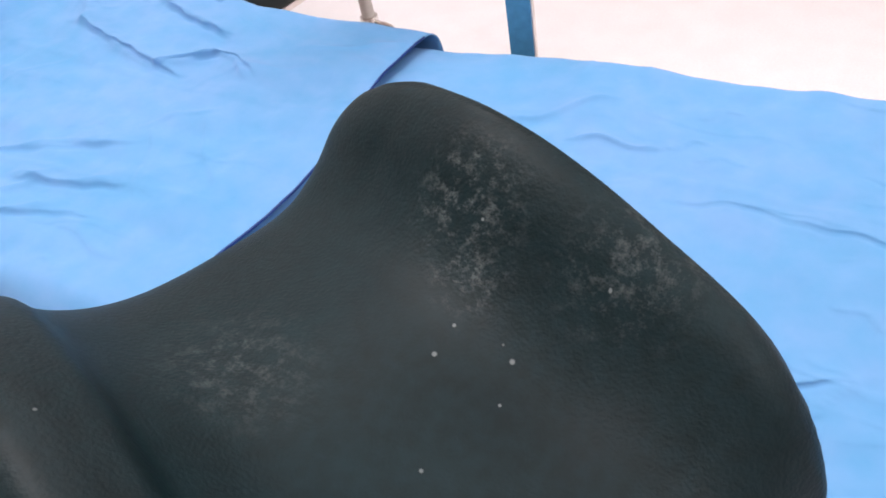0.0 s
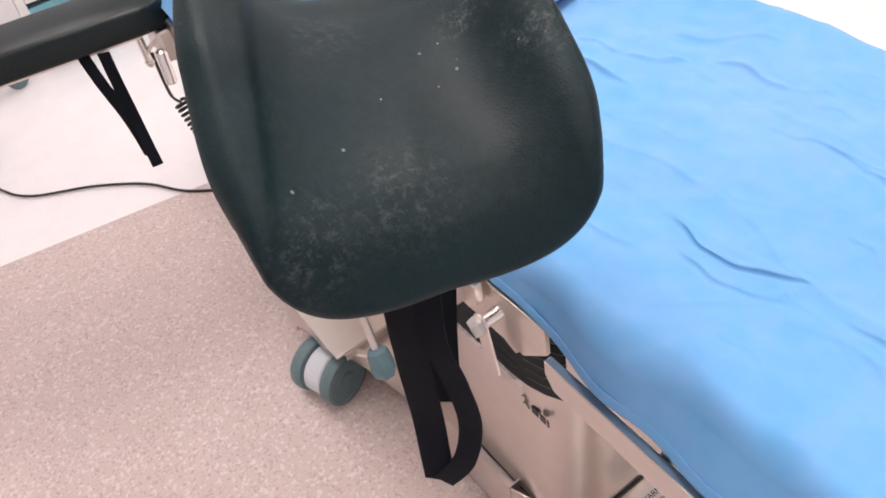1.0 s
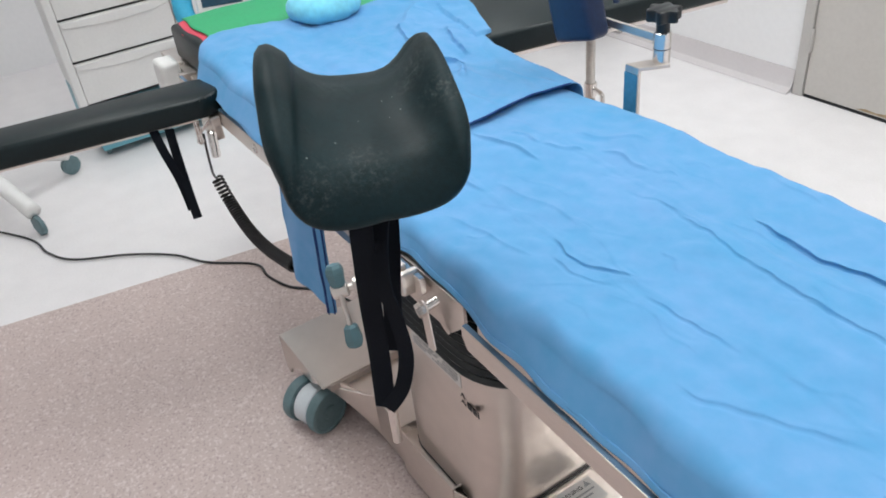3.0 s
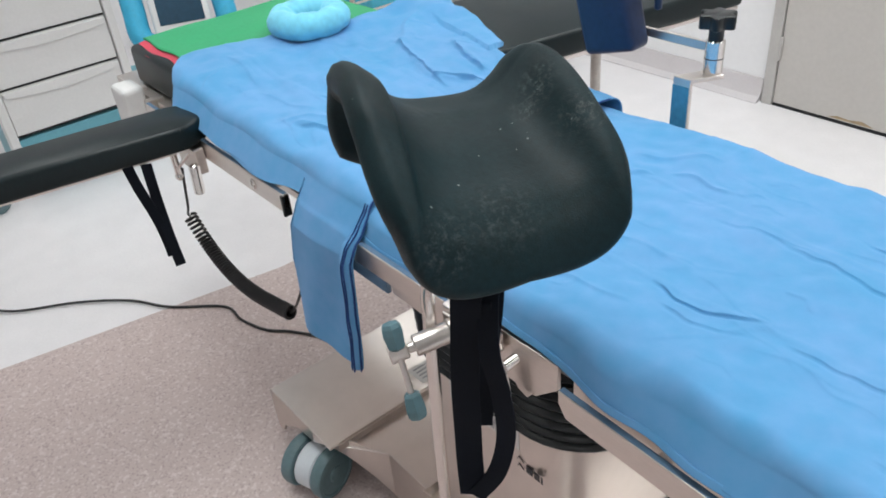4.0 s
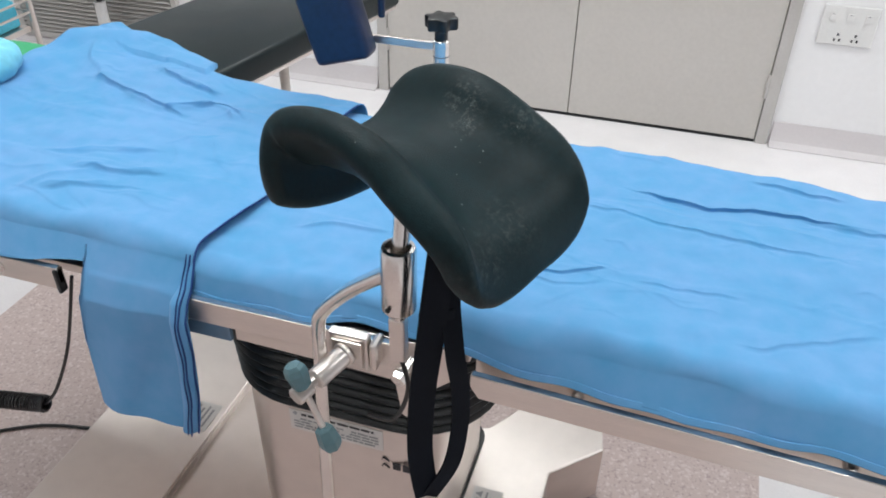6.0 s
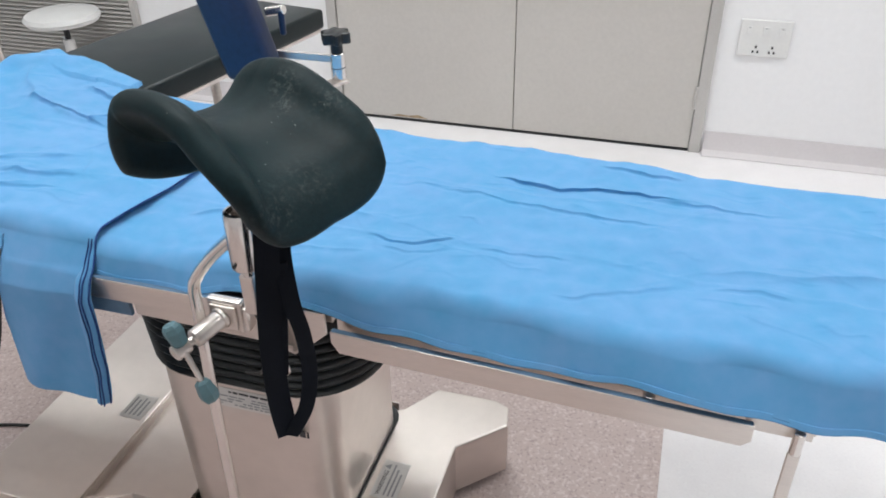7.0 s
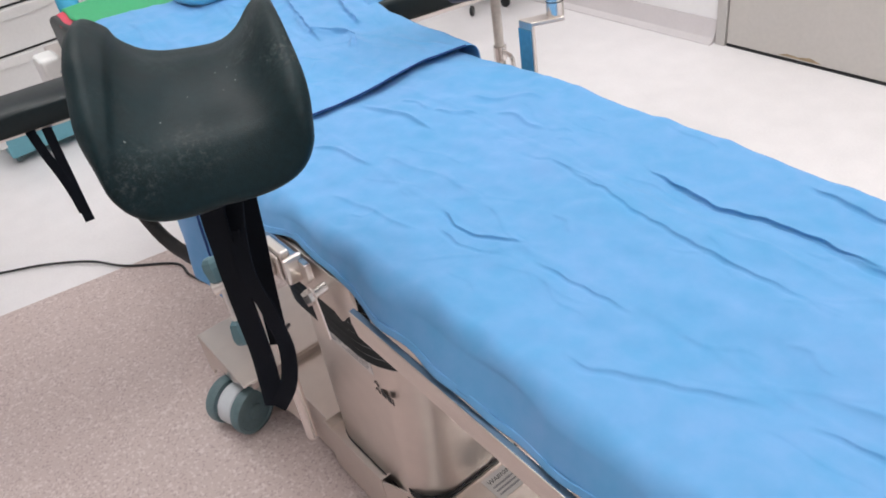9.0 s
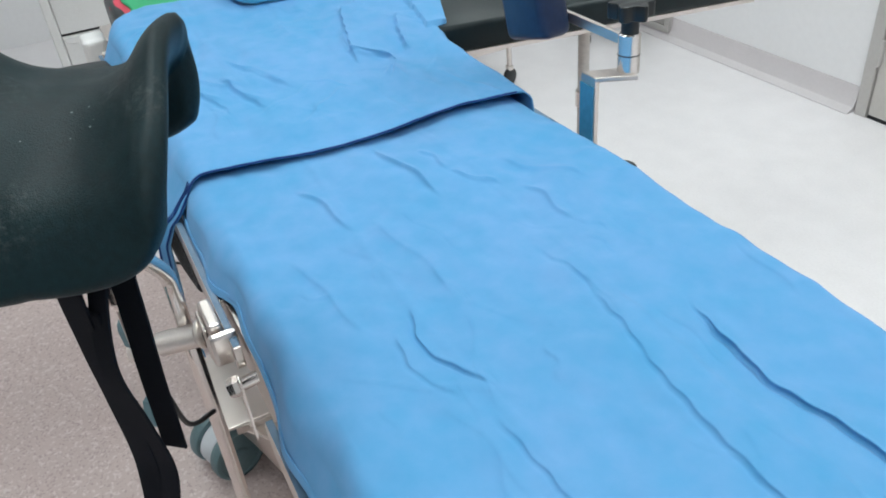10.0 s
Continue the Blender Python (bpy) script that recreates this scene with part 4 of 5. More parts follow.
def worn_foam():
    """The foam with chalky scuffs gathered where it has been rubbed, and pale specks."""
    m = FOAM
    nt = m.node_tree
    b = nt.nodes["Principled BSDF"]
    src = b.inputs["Base Color"].links[0].from_socket
    geo = nt.nodes.new("ShaderNodeTexCoord")
    total = None
    spots = [((0.192, -0.034, 1.190), 0.032, 0.95), ((0.200, -0.058, 1.176), 0.020, 0.7), ((0.256, -0.042, 1.180), 0.034, 0.5),
             (pad_point(0.55, -0.1), 0.045, 0.35), (pad_point(-0.1, -0.35), 0.04, 0.5), (pad_point(0.62, -0.55), 0.04, 0.5), (pad_point(0.3, -0.8), 0.03, 0.2)]
    for c, r, a in spots:
        dist = nt.nodes.new("ShaderNodeVectorMath")
        dist.operation = "DISTANCE"
        dist.inputs[1].default_value = c
        nt.links.new(geo.outputs["Object"], dist.inputs[0])
        mr = nt.nodes.new("ShaderNodeMapRange")
        mr.inputs["From Min"].default_value, mr.inputs["From Max"].default_value = r, r * 0.2
        mr.inputs["To Max"].default_value = a
        nt.links.new(dist.outputs["Value"], mr.inputs["Value"])
        if total is None:
            total = mr.outputs[0]
        else:
            ad = nt.nodes.new("ShaderNodeMath")
            ad.operation = "MAXIMUM"
            nt.links.new(total, ad.inputs[0])
            nt.links.new(mr.outputs[0], ad.inputs[1])
            total = ad.outputs[0]
    n = nt.nodes.new("ShaderNodeTexNoise")
    n.inputs["Scale"].default_value, n.inputs["Detail"].default_value, n.inputs["Roughness"].default_value = 140, 8, 0.85
    nt.links.new(geo.outputs["Object"], n.inputs["Vector"])
    th = nt.nodes.new("ShaderNodeMapRange")
    th.inputs["From Min"].default_value, th.inputs["From Max"].default_value = 0.50, 0.68
    nt.links.new(n.outputs["Fac"], th.inputs["Value"])
    mul = nt.nodes.new("ShaderNodeMath")
    mul.operation = "MULTIPLY"
    nt.links.new(total, mul.inputs[0])
    nt.links.new(th.outputs[0], mul.inputs[1])
    # scattered dust specks
    vo = nt.nodes.new("ShaderNodeTexVoronoi")
    vo.inputs["Scale"].default_value = 150
    nt.links.new(geo.outputs["Object"], vo.inputs["Vector"])
    sp = nt.nodes.new("ShaderNodeMapRange")
    sp.inputs["From Min"].default_value, sp.inputs["From Max"].default_value = 0.13, 0.07
    nt.links.new(vo.outputs["Distance"], sp.inputs["Value"])
    sepc = nt.nodes.new("ShaderNodeSeparateColor")
    nt.links.new(vo.outputs["Color"], sepc.inputs[0])
    rare = nt.nodes.new("ShaderNodeMath")
    rare.operation = "GREATER_THAN"
    rare.inputs[1].default_value = 0.985
    nt.links.new(sepc.outputs[0], rare.inputs[0])
    sm = nt.nodes.new("ShaderNodeMath")
    sm.operation = "MULTIPLY"
    nt.links.new(sp.outputs[0], sm.inputs[0])
    nt.links.new(rare.outputs[0], sm.inputs[1])
    mxx = nt.nodes.new("ShaderNodeMath")
    mxx.operation = "MAXIMUM"
    nt.links.new(mul.outputs[0], mxx.inputs[0])
    nt.links.new(sm.outputs[0], mxx.inputs[1])
    # the larger flecks, told apart by their place in plan
    flat = nt.nodes.new("ShaderNodeVectorMath")
    flat.operation = "MULTIPLY"
    flat.inputs[1].default_value = (1, 1, 0)
    nt.links.new(geo.outputs["Object"], flat.inputs[0])
    for fx, fy, fr in ((0.199, -0.091, 0.0012), (0.201, -0.078, 0.0009), (0.213, -0.131, 0.0009), (0.230, -0.170, 0.0013), (0.244, -0.211, 0.0012), (0.252, -0.054, 0.0008), (0.225, -0.082, 0.0012)):
        dist = nt.nodes.new("ShaderNodeVectorMath")
        dist.operation = "DISTANCE"
        dist.inputs[1].default_value = (fx, fy, 0)
        nt.links.new(flat.outputs[0], dist.inputs[0])
        mr = nt.nodes.new("ShaderNodeMapRange")
        mr.inputs["From Min"].default_value, mr.inputs["From Max"].default_value = fr, fr * 0.5
        nt.links.new(dist.outputs["Value"], mr.inputs["Value"])
        ad = nt.nodes.new("ShaderNodeMath")
        ad.operation = "MAXIMUM"
        nt.links.new(mxx.outputs[0], ad.inputs[0])
        nt.links.new(mr.outputs[0], ad.inputs[1])
        mxx = ad
    mx = nt.nodes.new("ShaderNodeMix")
    mx.data_type = "RGBA"
    nt.links.new(mxx.outputs[0], mx.inputs["Factor"])
    nt.links.new(src, mx.inputs["A"])
    mx.inputs["B"].default_value = (0.16, 0.185, 0.185, 1)
    nt.links.new(mx.outputs["Result"], b.inputs["Base Color"])


worn_foam()
rest = under(part("leg_rest", leg_rest(), FOAM, smooth=True, label="black moulded foam leg rest with chalky scuffs"), holder)
# ball joint housing under the rest, with its stem
CY = Vector((0.1435, -0.112, 1.009))
TILT = Vector((0.02, -0.02, 1.0)).normalized()
joint = under(part("joint_housing", lathe_bm([(0.016, -0.046), (0.018, -0.045), (0.0200, -0.042), (0.0200, 0.036), (0.0185, 0.041), (0.0145, 0.042), (0.0135, 0.033), (0.003, 0.031)], CY, TILT, 32), CHROME, smooth="auto"), holder)
sub(part("joint_stud", tube_bm(smooth_line([CY + Vector((0, 0, 0.02)), CY + Vector((0.003, 0.006, 0.06)), CY + Vector((0.006, 0.014, 0.14))], 6), 0.010, 14), CHROME, smooth="auto"), joint)
sub(part("grub_screw", rod_bm(CY + Vector((-0.006, -0.018, -0.034)), CY + Vector((-0.007, -0.0215, -0.034)), 0.003, 10), INK), joint)
sub(part("joint_stem", rod_bm(CY + TILT * -0.044, CY + TILT * -0.060, 0.008, 14), CHROME, smooth="auto"), joint)
sub(part("joint_grip", box_bm(CY.x - 0.013, CY.x + 0.007, CY.y - 0.006, CY.y + 0.010, CY.z - 0.122, CY.z - 0.058, 0.003), STEELP), joint)
sub(part("joint_cable", tube_bm(smooth_line([CY + Vector((0, 0, -0.12)), CY + Vector((0.004, 0.01, -0.18)), CY + Vector((-0.02, 0.02, -0.25)), CY + Vector((-0.07, 0.05, -0.29))], 8), 0.003, 8), CABLE), joint)
# bent round bar
bar = smooth_line([(-0.006, -0.060, 0.40), (-0.002, -0.060, 0.60), (0.007, -0.060, 0.80), (0.010, -0.060, 0.866), (0.022, -0.062, 0.893), (0.050, -0.072, 0.928), (0.080, -0.083, 0.960), (0.130, -0.105, 1.008)], 8)
under(part("bent_bar", tube_bm(bar, 0.0095, 18), CHROME, smooth="auto", label="bent polished steel bar"), holder)
# rail clamp with its boss and T-handle
cl = under(part("rail_clamp", box_bm(0.009, 0.068, -0.040, -0.024, 0.776, 0.836, 0.004, 2), STEEL, label="steel rail clamp"), holder)
sub(part("clamp_plate", box_bm(0.016, 0.061, -0.045, -0.0405, 0.784, 0.828, 0.002), STEEL), cl)
sub(part("clamp_jaw", box_bm(0.069, 0.081, -0.044, -0.010, 0.783, 0.829, 0.006, 2), STEEL), cl)
B0, B1 = Vector((0.038, -0.041, 0.808)), Vector((0.002, -0.128, 0.792))
boss = sub(part("clamp_boss", rod_bm(B0, B0 + (B1 - B0) * 0.62, 0.015, 24, 0.002), STEEL, smooth="auto"), cl)
sub(part("boss_collar", rod_bm(B0 + (B1 - B0) * 0.02, B0 + (B1 - B0) * 0.10, 0.018, 24, 0.002), STEEL, smooth="auto"), cl)
spin = under(part("clamp_spindle", rod_bm(B0 + (B1 - B0) * 0.60, B0 + (B1 - B0) * 0.72, 0.007, 14), STEEL, smooth="auto"), holder)
sub(part("spindle_head", rod_bm(B0 + (B1 - B0) * 0.72, B1, 0.0125, 22, 0.002), STEEL, smooth="auto"), spin)
TA, TB = Vector((0.003, -0.117, 0.824)), Vector((0.042, -0.123, 0.724))
th = under(part("t_handle", rod_bm(TA, TB, 0.0045, 12), STEEL, smooth="auto"), holder)
hd = (TB - TA).normalized()
for o, d in ((TA, -hd), (TB, hd)):
    sub(part("handle_knob", lathe_bm([(0.008, -0.022), (0.0125, -0.018), (0.0155, 0.002), (0.0145, 0.010), (0.011, 0.0155), (0.004, 0.017)], o, d, 6), TEAL, label="teal-grey plastic knob"), th)


# webbing straps hanging from the rest
def strap(points, side, name="strap", w=0.036):
    return under(part(name, tube_bm(smooth_line(points, 8), 0, flat=(w, 0.0028, side)), STRAP, smooth=False, label="black webbing strap"), holder)


SD = (0.80, 0.60, 0.0)
strap([(0.204, -0.118, 1.13), (0.199, -0.142, 1.04), (0.190, -0.145, 0.95), (0.181, -0.144, 0.87), (0.177, -0.143, 0.79), (0.181, -0.147, 0.745), (0.190, -0.153, 0.706)], SD, w=0.032)
strap([(0.222, -0.090, 1.13), (0.206, -0.118, 1.03), (0.216, -0.136, 0.945), (0.222, -0.129, 0.88), (0.221, -0.123, 0.81), (0.214, -0.134, 0.75), (0.192, -0.151, 0.703)], SD, w=0.022)
strap([(0.190, -0.080, 1.13), (0.189, -0.098, 1.03), (0.185, -0.103, 0.96), (0.176, -0.108, 0.88), (0.165, -0.112, 0.775)], (0.62, 0.78, 0), w=0.026)
bk = under(part("buckle", box_bm(-0.020, 0.020, -0.004, 0.004, -0.010, 0.010, 0.002), STRAP, label="black strap slider"), holder)
bk.data.transform(Matrix.Translation((0.196, -0.1375, 0.985)) @ Matrix.Rotation(math.atan2(0.60, 0.80), 4, "Z"))

# ---- near arm board ----
arm = empty("arm_board", (-0.83, -0.04, 0.80), "black padded arm board on the table's side rail", "arm board")
ang = math.atan2(0.16, 1.0)
bm = prism_bm([(-0.068, 0.0)] + [(0.068 * -math.cos(math.pi * k / 14), 0.072 * math.sin(math.pi * k / 14)) for k in range(1, 14)] + [(0.068, 0.0), (0.060, -0.62), (-0.060, -0.62)], -0.030, 0.022, 0.010, 3)
bm.transform(Matrix.Translation((-0.835, -0.055, 0.838)) @ Matrix.Rotation(-ang, 4, "Z"))
under(part("arm_pad", bm, VINYL, smooth="auto"), arm)
bm = prism_bm([(-0.045, 0.0), (0.045, 0.0), (0.04, -0.60), (-0.04, -0.60)], -0.040, -0.0305, 0.002)
bm.transform(Matrix.Translation((-0.835, -0.06, 0.838)) @ Matrix.Rotation(-ang, 4, "Z"))
under(part("support_plate", bm, STEEL), arm)
br = under(part("rail_bracket", box_bm(-0.855, -0.765, -0.046, -0.023, 0.748, 0.806, 0.004), STEEL), arm)
sub(part("pivot_pin", rod_bm((-0.835, -0.065, 0.80), (-0.835, -0.065, 0.735), 0.007, 14), CHROME, smooth="auto"), br)
sub(part("pin_tip", lathe_bm([(0.006, 0), (0.009, 0.005), (0.009, 0.0085), (0.004, 0.016)], (-0.835, -0.065, 0.738), (0, 0, -1), 14), CHROME, smooth="auto"), br)
sub(part("clamp_knob", rod_bm((-0.765, -0.052, 0.778), (-0.758, -0.058, 0.715), 0.011, 16, 0.003), CHROME, smooth="auto"), br)
sub(part("brace", rod_bm((-0.835, -0.062, 0.75), (-0.79, -0.04, 0.795), 0.004, 10), CHROME), br)
for pts in ([(-0.775, -0.14, 0.81), (-0.770, -0.142, 0.76), (-0.764, -0.143, 0.70), (-0.745, -0.146, 0.64), (-0.722, -0.149, 0.600)],
            [(-0.800, -0.17, 0.81), (-0.785, -0.165, 0.76), (-0.768, -0.155, 0.70), (-0.762, -0.15, 0.65), (-0.760, -0.148, 0.605)]):
    under(part("arm_strap", tube_bm(smooth_line(pts, 6), 0, flat=(0.021, 0.0025, (0.5, 0.85, 0))), STRAP, label="narrow black strap"), arm)

# ---- far arm table on its own stand ----
fa = empty("arm_table", (-0.7, 0.9, 0), "black padded arm table on a steel stand", "arm table")
bm = box_bm(-0.885, -0.500, 0.585, 1.30, 0.838, 0.894, 0.010, 3)
bm.transform(Matrix.Translation((-0.69, 0.585, 0)) @ Matrix.Rotation(radians(-11), 4, "Z") @ Matrix.Translation((0.69, -0.585, 0)))
under(part("arm_pad", bm, VINYL, smooth="auto"), fa)
bm = box_bm(-0.878, -0.506, 0.60, 1.29, 0.828, 0.8375, 0.001)
bm.transform(Matrix.Translation((-0.69, 0.585, 0)) @ Matrix.Rotation(radians(-11), 4, "Z") @ Matrix.Translation((0.69, -0.585, 0)))
under(part("support_plate", bm, STEEL), fa)
post = under(part("stand_post", rod_bm((-0.575, 0.95, 0.03), (-0.575, 0.95, 0.83), 0.013, 18), mat("cream_enamel", (0.68, 0.64, 0.60), 0.35), smooth="auto"), fa)
sub(part("height_clamp", rod_bm((-0.575, 0.95, 0.60), (-0.575, 0.95, 0.64), 0.018, 18), CHROME, smooth="auto"), post)
sub(part("clamp_handle", tube_bm(smooth_line([(-0.575, 0.95, 0.625), (-0.535, 0.945, 0.625), (-0.520, 0.943, 0.615), (-0.518, 0.943, 0.57)], 5), 0.006, 10), CHROME, smooth="auto"), post)
under(part("stand_foot", box_bm(-0.60, -0.55, 0.65, 1.25, 0.005, 0.03, 0.004), STEEL), fa)

# ---- far lateral support on the far rail ----
ls = empty("lateral_support", (-0.07, 0.6, 0.78), "steel rail-mounted lateral support with navy pad and star knob", "lateral support")
blue = mat("blue_protective_film", (0.06, 0.25, 0.42), 0.25, vary=0.15)
fb = under(part("flat_bar", box_bm(-0.095, -0.060, 0.594, 0.602, 0.75, 0.925, 0.001), STEEL), ls)
sub(part("film", box_bm(-0.094, -0.061, 0.5915, 0.5935, 0.76, 0.915, 0), blue), fb)
sub(part("bar_bend", prism_bm([(-0.095, 0.594), (-0.060, 0.594), (-0.030, 0.65), (-0.066, 0.66)], 0.922, 0.930, 0.002), STEEL), fb)
cyl = under(part("clamp_cylinder", rod_bm((-0.055, 0.65, 0.926), (-0.055, 0.65, 0.988), 0.0165, 24, 0.002), CHROME, smooth="auto"), ls)
sub(part("seam_ring", rod_bm((-0.055, 0.65, 0.955), (-0.055, 0.65, 0.957), 0.0168, 24, 0.0002), INK), cyl)
kn = under(part("star_knob_stem", rod_bm((-0.055, 0.65, 0.985), (-0.055, 0.65, 1.012), 0.013, 16), RUBBER, smooth="auto"), ls)
star = [((0.029 + 0.005 * math.cos(6 * 2 * math.pi * k / 48)) * math.cos(2 * math.pi * k / 48) - 0.055, (0.029 + 0.005 * math.cos(6 * 2 * math.pi * k / 48)) * math.sin(2 * math.pi * k / 48) + 0.65) for k in range(48)]
sub(part("star_knob", prism_bm(star, 1.010, 1.034, 0.003), RUBBER, smooth="auto", label="black plastic star knob"), kn)
under(part("cross_bar", box_bm(-0.26, -0.070, 0.644, 0.652, 0.966, 0.982, 0.001), STEEL), ls)
lv = under(part("lock_lever", rod_bm((-0.175, 0.645, 1.02), (-0.172, 0.64, 1.075), 0.007, 12), NAVY, smooth="auto"), ls)
sub(part("lever_pivot", rod_bm((-0.21, 0.648, 1.065), (-0.165, 0.642, 1.075), 0.010, 14), CHROME, smooth="auto"), lv)
bm = box_bm(-0.060, 0.060, -0.028, 0.028, 0.0, 0.36, 0.014, 3)
bm.transform(Matrix.Translation((-0.236, 0.612, 0.938)) @ Matrix.Rotation(radians(-16), 4, "Y"))
under(part("support_pad", bm, NAVY, smooth="auto", label="navy vinyl support pad"), ls)
bm = rod_bm((-0.258, 0.66, 0.95), (-0.28, 0.66, 1.18), 0.008, 12)
under(part("pad_rod", bm, CHROME, smooth="auto"), ls)

# ---- clamp knob on the far rail ----
fk = empty("rail_clamp", (0.012, 0.6, 0.80), "small rail clamp with a black round knob", "clamp")
under(part("clamp_body", box_bm(-0.020, 0.028, 0.600, 0.624, 0.735, 0.775, 0.003), CHROME), fk)
under(part("knob_stem", rod_bm((0.004, 0.606, 0.772), (0.004, 0.606, 0.792), 0.006, 12), CHROME, smooth="auto"), fk)
under(part("knob", lathe_bm([(0.008, 0.0), (0.020, 0.004), (0.022, 0.012), (0.019, 0.020), (0.010, 0.024)], (0.004, 0.604, 0.788), (0.1, -0.1, 1), 24), RUBBER, smooth="auto"), fk)

# ---- hand controller: coiled cord and cables ----
cord = empty("coiled_cord", (-1.0, 0.0, 0.5), "black coiled control cord hanging from the table rail", "cord")
axis_pts = smooth_line([(-1.036, -0.006, 0.521), (-0.985, -0.002, 0.47), (-0.93, 0.002, 0.432), (-0.86, 0.006, 0.410), (-0.78, 0.010, 0.408), (-0.70, 0.015, 0.418), (-0.632, 0.02, 0.428)], 110)
dense = []
turns = 52
for i, p in enumerate(axis_pts):
    t = i / (len(axis_pts) - 1)
    d = (axis_pts[min(i + 1, len(axis_pts) - 1)] - axis_pts[max(i - 1, 0)]).normalized()
    sd_ = d.cross(Vector((0, 1, 0))).normalized()
    up_ = sd_.cross(d)
    an = 2 * math.pi * turns * t ** 1.15
    dense.append(p + (sd_ * math.cos(an) + up_ * math.sin(an)) * 0.0145)
under(part("coil", tube_bm(dense, 0.0035, 6), CABLE, smooth=True), cord)
under(part("lead", tube_bm(smooth_line([(-0.835, -0.055, 0.745), (-0.87, -0.05, 0.68), (-0.92, -0.04, 0.61), (-1.0, -0.02, 0.55), (-1.036, -0.006, 0.521)], 8), 0.0032, 8), CABLE, smooth=True), cord)
under(part("lead", tube_bm(smooth_line([(-0.632, 0.02, 0.428), (-0.600, 0.028, 0.47), (-0.55, 0.04, 0.58), (-0.50, 0.05, 0.74)], 8), 0.0032, 8), CABLE, smooth=True), cord)
cab = empty("floor_cable", (-1.4, 0, 0), "thin black cable lying in curves on the floor", "cable")
under(part("cable", tube_bm(smooth_line([(-2.9, -0.95, 0.0085), (-2.5, -0.75, 0.0085), (-2.12, -0.515, 0.0085), (-1.95, -0.47, 0.0085), (-1.83, -0.40, 0.0085), (-1.72, -0.23, 0.0085), (-1.60, -0.10, 0.0085), (-1.47, -0.02, 0.0085), (-1.34, 0.108, 0.0085),
                                          (-1.24, 0.115, 0.0085), (-1.14, 0.145, 0.0085), (-1.07, 0.20, 0.0085), (-0.95, 0.26, 0.0085), (-0.74, 0.30, 0.0085)], 10), 0.0042, 8), CABLE, smooth=True), cab)

# ---- west side: drawer cabinet, stool, machine, cart ----
dc = empty("drawer_cabinet", (-2.85, 0.1, 0), "white enamel drawer cabinet with teal plinth", "cabinet")
CX = -2.6
under(part("body", box_bm(CX - 0.5, CX - 0.022, -0.085, 0.385, 0.25, 0.86, 0.004), WHITEPL), dc)
under(part("plinth", box_bm(CX - 0.48, CX - 0.004, -0.085, 0.60, 0.04, 0.245, 0.003), CABT), dc)
for z0, z1 in ((0.265, 0.445), (0.455, 0.625), (0.635, 0.84)):
    d = under(part("drawer", box_bm(CX - 0.020, CX, -0.08, 0.38, z0, z1, 0.004), WHITEPL), dc)
    lip = [(-0.078, z1 - 0.004)] + [(-0.07 + 0.44 * k / 14, z1 - 0.026 - 0.018 * math.sin(math.pi * k / 14)) for k in range(15)] + [(0.378, z1 - 0.004)]
    sub(part("drawer_grip", prism_bm(lip, CX + 0.0003, CX + 0.010, 0.003, axis="x"), WHITEPL), d)
    # black strip added to deepen the shade in the gap below each drawer
    sub(part("drawer_gap_shade", box_bm(CX - 0.021, CX - 0.006, -0.08, 0.38, z0 - 0.008, z0 - 0.002, 0), RUBBER), d)
for y in (-0.10, 0.40):
    under(part("corner_post", box_bm(CX - 0.05, CX + 0.012, y - 0.016, y + 0.018, 0.10, 0.90, 0.006), WHITEPL), dc)
for y in (-0.06, 0.36):
    under(part("castor", lathe_bm([(0.02, -0.01), (0.025, -0.006), (0.025, 0.006), (0.02, 0.01)], (CX - 0.06, y, 0.026), (0, 1, 0), 20), WHEEL), dc)
    under(part("castor", lathe_bm([(0.02, -0.01), (0.025, -0.006), (0.025, 0.006), (0.02, 0.01)], (CX - 0.42, y, 0.026), (0, 1, 0), 20), WHEEL), dc)

st = empty("stool", (-2.26, 2.27, 0), "round white stool with a steel column", "stool")
under(part("seat", lathe_bm([(0.12, -0.025), (0.168, -0.020), (0.180, 0.0), (0.168, 0.018), (0.12, 0.024), (0.01, 0.026)], (-2.26, 2.27, 0.45), (0, 0, 1), 40), WHITEPL, smooth="auto"), st)
under(part("spindle", rod_bm((-2.26, 2.27, 0.34), (-2.26, 2.27, 0.426), 0.014, 16), RUBBER, smooth="auto"), st)
under(part("column", rod_bm((-2.26, 2.27, 0.10), (-2.26, 2.27, 0.34), 0.026, 20), WHITEPL, smooth="auto"), st)
for k in range(5):
    a = 2 * math.pi * k / 5 + 0.3
    lg = under(part("leg", tube_bm([(-2.26, 2.27, 0.12), (-2.26 + 0.16 * math.cos(a), 2.27 + 0.16 * math.sin(a), 0.06)], 0.014, 10), WHITEPL), st)
    sub(part("castor", lathe_bm([(0.018, -0.01), (0.026, -0.006), (0.026, 0.006), (0.018, 0.01)], (-2.26 + 0.16 * math.cos(a), 2.27 + 0.16 * math.sin(a), 0.027), (math.sin(a), -math.cos(a), 0), 16), RUBBER), lg)

# monitor unit with a padded turquoise surround behind the head end
mo = empty("patient_monitor", (-1.46, 0.26, 0.8), "white patient monitor with dark screen and turquoise cover", "monitor")
MO = Matrix.Translation((-1.46, 0.262, 0.895)) @ Matrix.Rotation(radians(70), 4, "Z") @ Matrix.Rotation(radians(-28), 4, "X")


def mpart(name, bm, material, smooth=False, owner=None):
    bm.transform(MO)
    ob = part(name, bm, material, smooth=smooth)
    return sub(ob, owner) if owner else under(ob, mo)


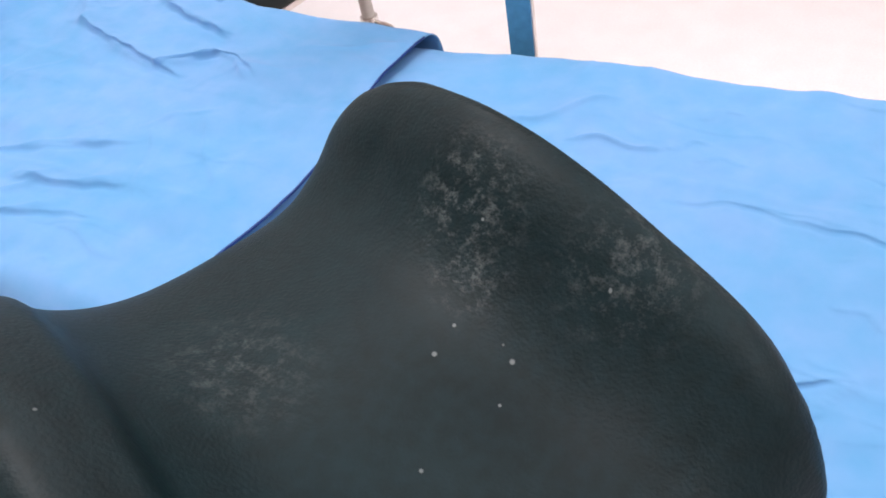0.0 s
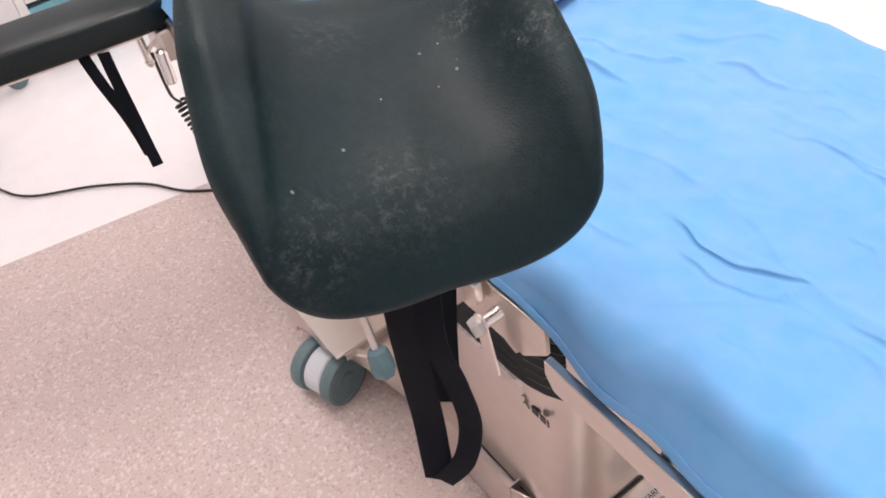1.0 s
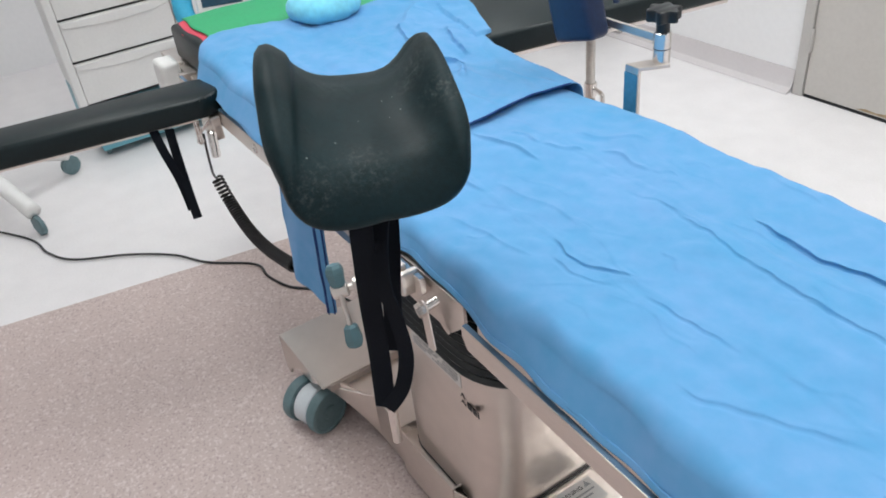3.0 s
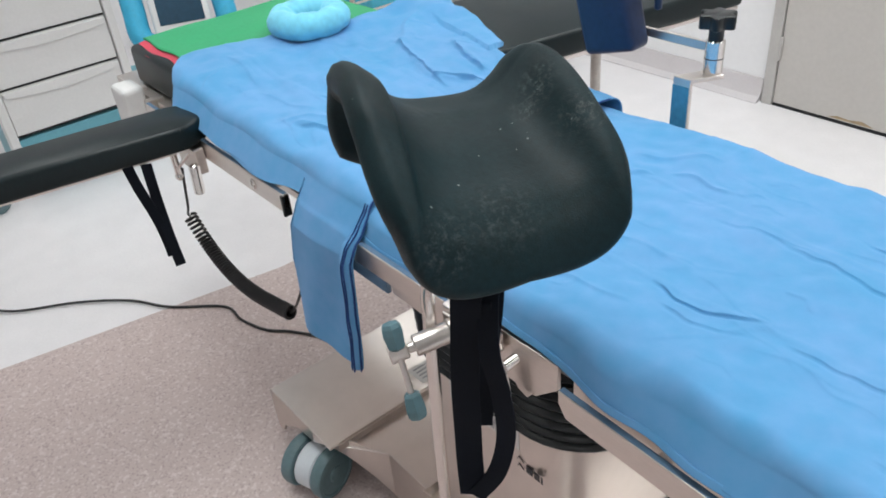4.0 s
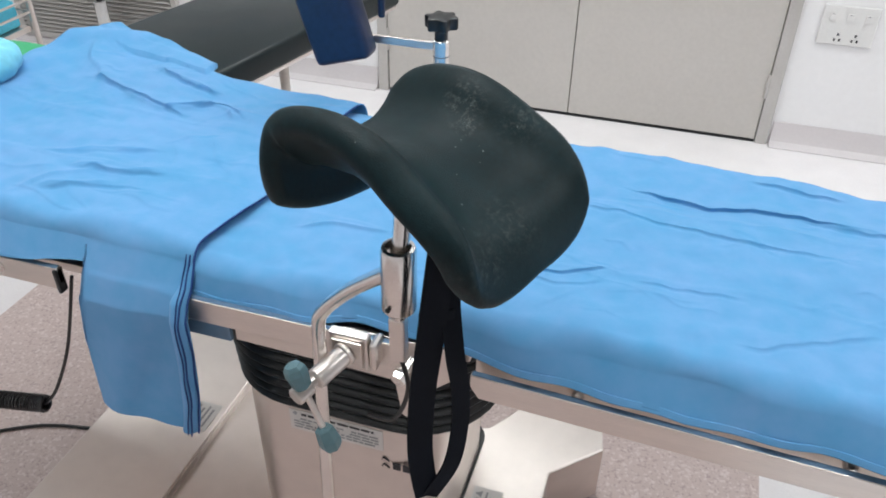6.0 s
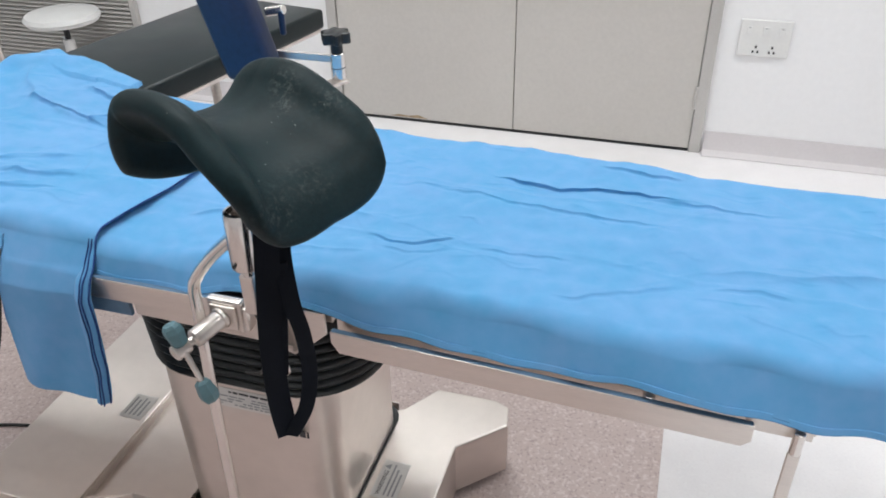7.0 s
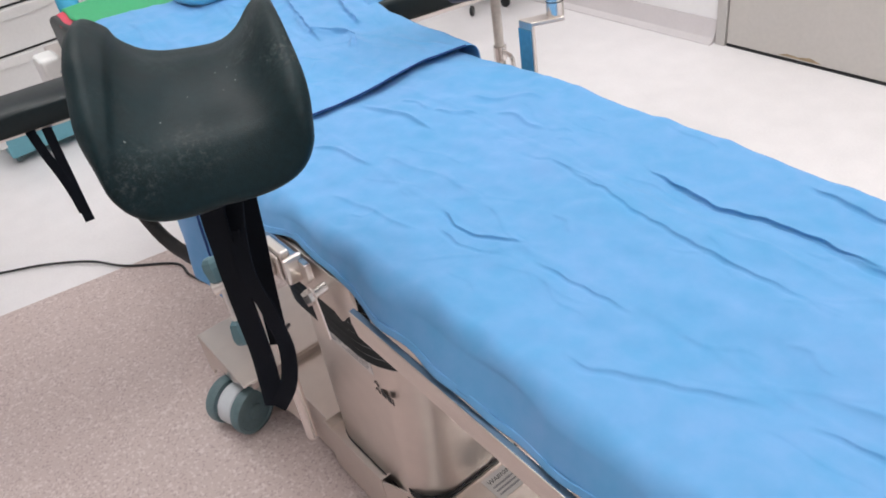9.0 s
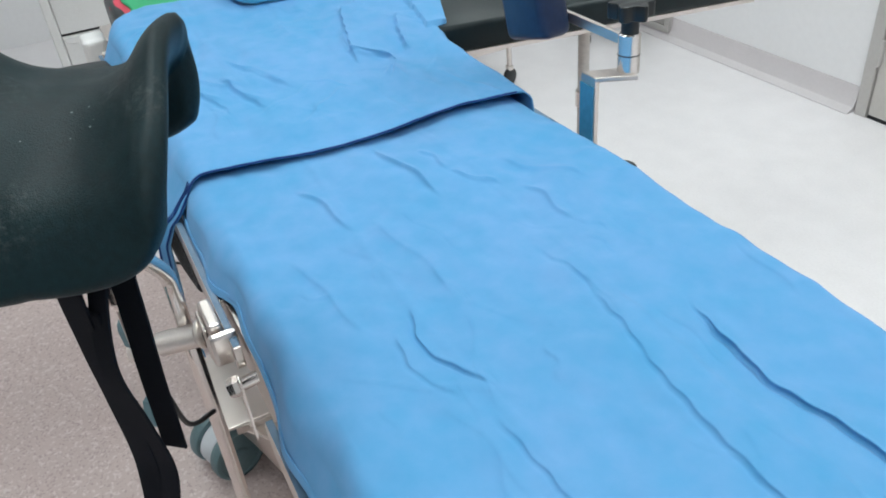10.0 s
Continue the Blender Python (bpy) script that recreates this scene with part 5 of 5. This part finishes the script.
body = mpart("body", box_bm(-0.078, 0.078, -0.02, 0.04, -0.075, 0.10, 0.012, 3), WHITEPL, "auto")
mpart("screen", box_bm(-0.060, 0.060, -0.0225, -0.0202, -0.05, 0.075, 0.001), SCREEN, owner=body)
ringm = smooth_line([(-0.105, 0.01, -0.08), (-0.118, 0.01, 0.0), (-0.105, 0.01, 0.09), (0.0, 0.01, 0.13), (0.105, 0.01, 0.09), (0.118, 0.01, 0.0), (0.105, 0.01, -0.08), (0.0, 0.01, -0.105)], 6, True)
mpart("padded_cover", tube_bm(ringm, 0.030, 12, closed=True), mat("turquoise_cover", (0.05, 0.42, 0.66), 0.6, vary=0.1, bump=0.3, bump_scale=40), True)
under(part("clamp_arm", tube_bm([(-1.325, 0.28, 0.795), (-1.40, 0.275, 0.79), (-1.46, 0.27, 0.83)], 0.010, 12), CHROME, smooth="auto"), mo)

# white trolley leg with castor at the west side
tr = empty("equipment_trolley", (-2.3, -0.45, 0), "white equipment trolley with splayed castor feet", "trolley")
under(part("column", box_bm(-2.50, -2.42, -0.62, -0.54, 0.18, 0.85, 0.015, 3), WHITEPL, smooth="auto"), tr)
for a in (0.35, 1.9, 3.5):
    e = (-2.46 + 0.36 * math.cos(a), -0.58 + 0.36 * math.sin(a))
    lg = under(part("foot", tube_bm(smooth_line([(-2.46, -0.58, 0.20), (-2.46 + 0.2 * math.cos(a), -0.58 + 0.2 * math.sin(a), 0.16), (*e, 0.10)], 5), 0.032, 12), WHITEPL, smooth=True), tr)
    sub(part("castor", lathe_bm([(0.03, -0.012), (0.042, -0.008), (0.042, 0.008), (0.03, 0.012)], (e[0], e[1], 0.0425), (math.sin(a), -math.cos(a), 0), 20), WHEEL), lg)

# steel shelf trolley with a wrapped bundle, behind the head end
sh = empty("shelf_trolley", (-2.2, 1.38, 0), "steel instrument trolley with open shelves and guard rails", "trolley")
for px in (-2.42, -2.0):
    for py in (1.155, 1.60):
        po = under(part("post", rod_bm((px, py, 0.085), (px, py, 0.86), 0.011, 14), STEEL, smooth="auto"), sh)
        sub(part("castor", lathe_bm([(0.028, -0.011), (0.038, -0.008), (0.038, 0.008), (0.028, 0.011)], (px, py, 0.0385), (1, 0.4, 0), 18), RUBBER, smooth="auto"), po)
        sub(part("castor_fork", box_bm(px - 0.016, px + 0.016, py - 0.012, py + 0.012, 0.070, 0.090, 0.003), CHROME), po)
for z in (0.16, 0.455, 0.845):
    tray = under(part("shelf", box_bm(-2.408, -2.012, 1.168, 1.588, z, z + 0.022, 0.003), STEELP), sh)
    if z < 0.8:
        for h in (0.075, 0.12):
            for a, b in (((-2.0, 1.167, z + h), (-2.0, 1.588, z + h)), ((-2.42, 1.167, z + h), (-2.42, 1.588, z + h)), ((-2.408, 1.155, z + h), (-2.012, 1.155, z + h)), ((-2.408, 1.60, z + h), (-2.012, 1.60, z + h))):
                sub(part("guard_rail", rod_bm(a, b, 0.005, 10), STEEL, smooth="auto"), tray)


def bundle(x0, x1, y0, y1, z0, z1, seed):
    """A soft wrapped pack: a box that bulges and sags unevenly."""
    bm = box_bm(x0, x1, y0, y1, z0, z1, 0.012, 3)
    bmesh.ops.subdivide_edges(bm, edges=bm.edges[:], cuts=3, use_grid_fill=True)
    rnd = random.Random(seed)
    ph = [rnd.uniform(0, 6) for _ in range(3)]
    for v in bm.verts:
        up = (v.co.z - z0) / (z1 - z0)
        v.co.z += up * (0.010 * math.sin(v.co.y * 31 + ph[0]) + 0.007 * math.sin(v.co.x * 43 + ph[1]))
        v.co.x += up * 0.006 * math.sin(v.co.y * 52 + ph[2])
    return bm


COVER = mat("turquoise_wrap", (0.10, 0.52, 0.70), 0.7, vary=0.12, scale=14, bump=0.3, bump_scale=60)
tagged(part("wrapped_pack", bundle(-2.36, -2.03, 1.27, 1.57, 0.4785, 0.575, 5), COVER, smooth="auto"), "turquoise cloth pack lying on the trolley shelf", "pack")
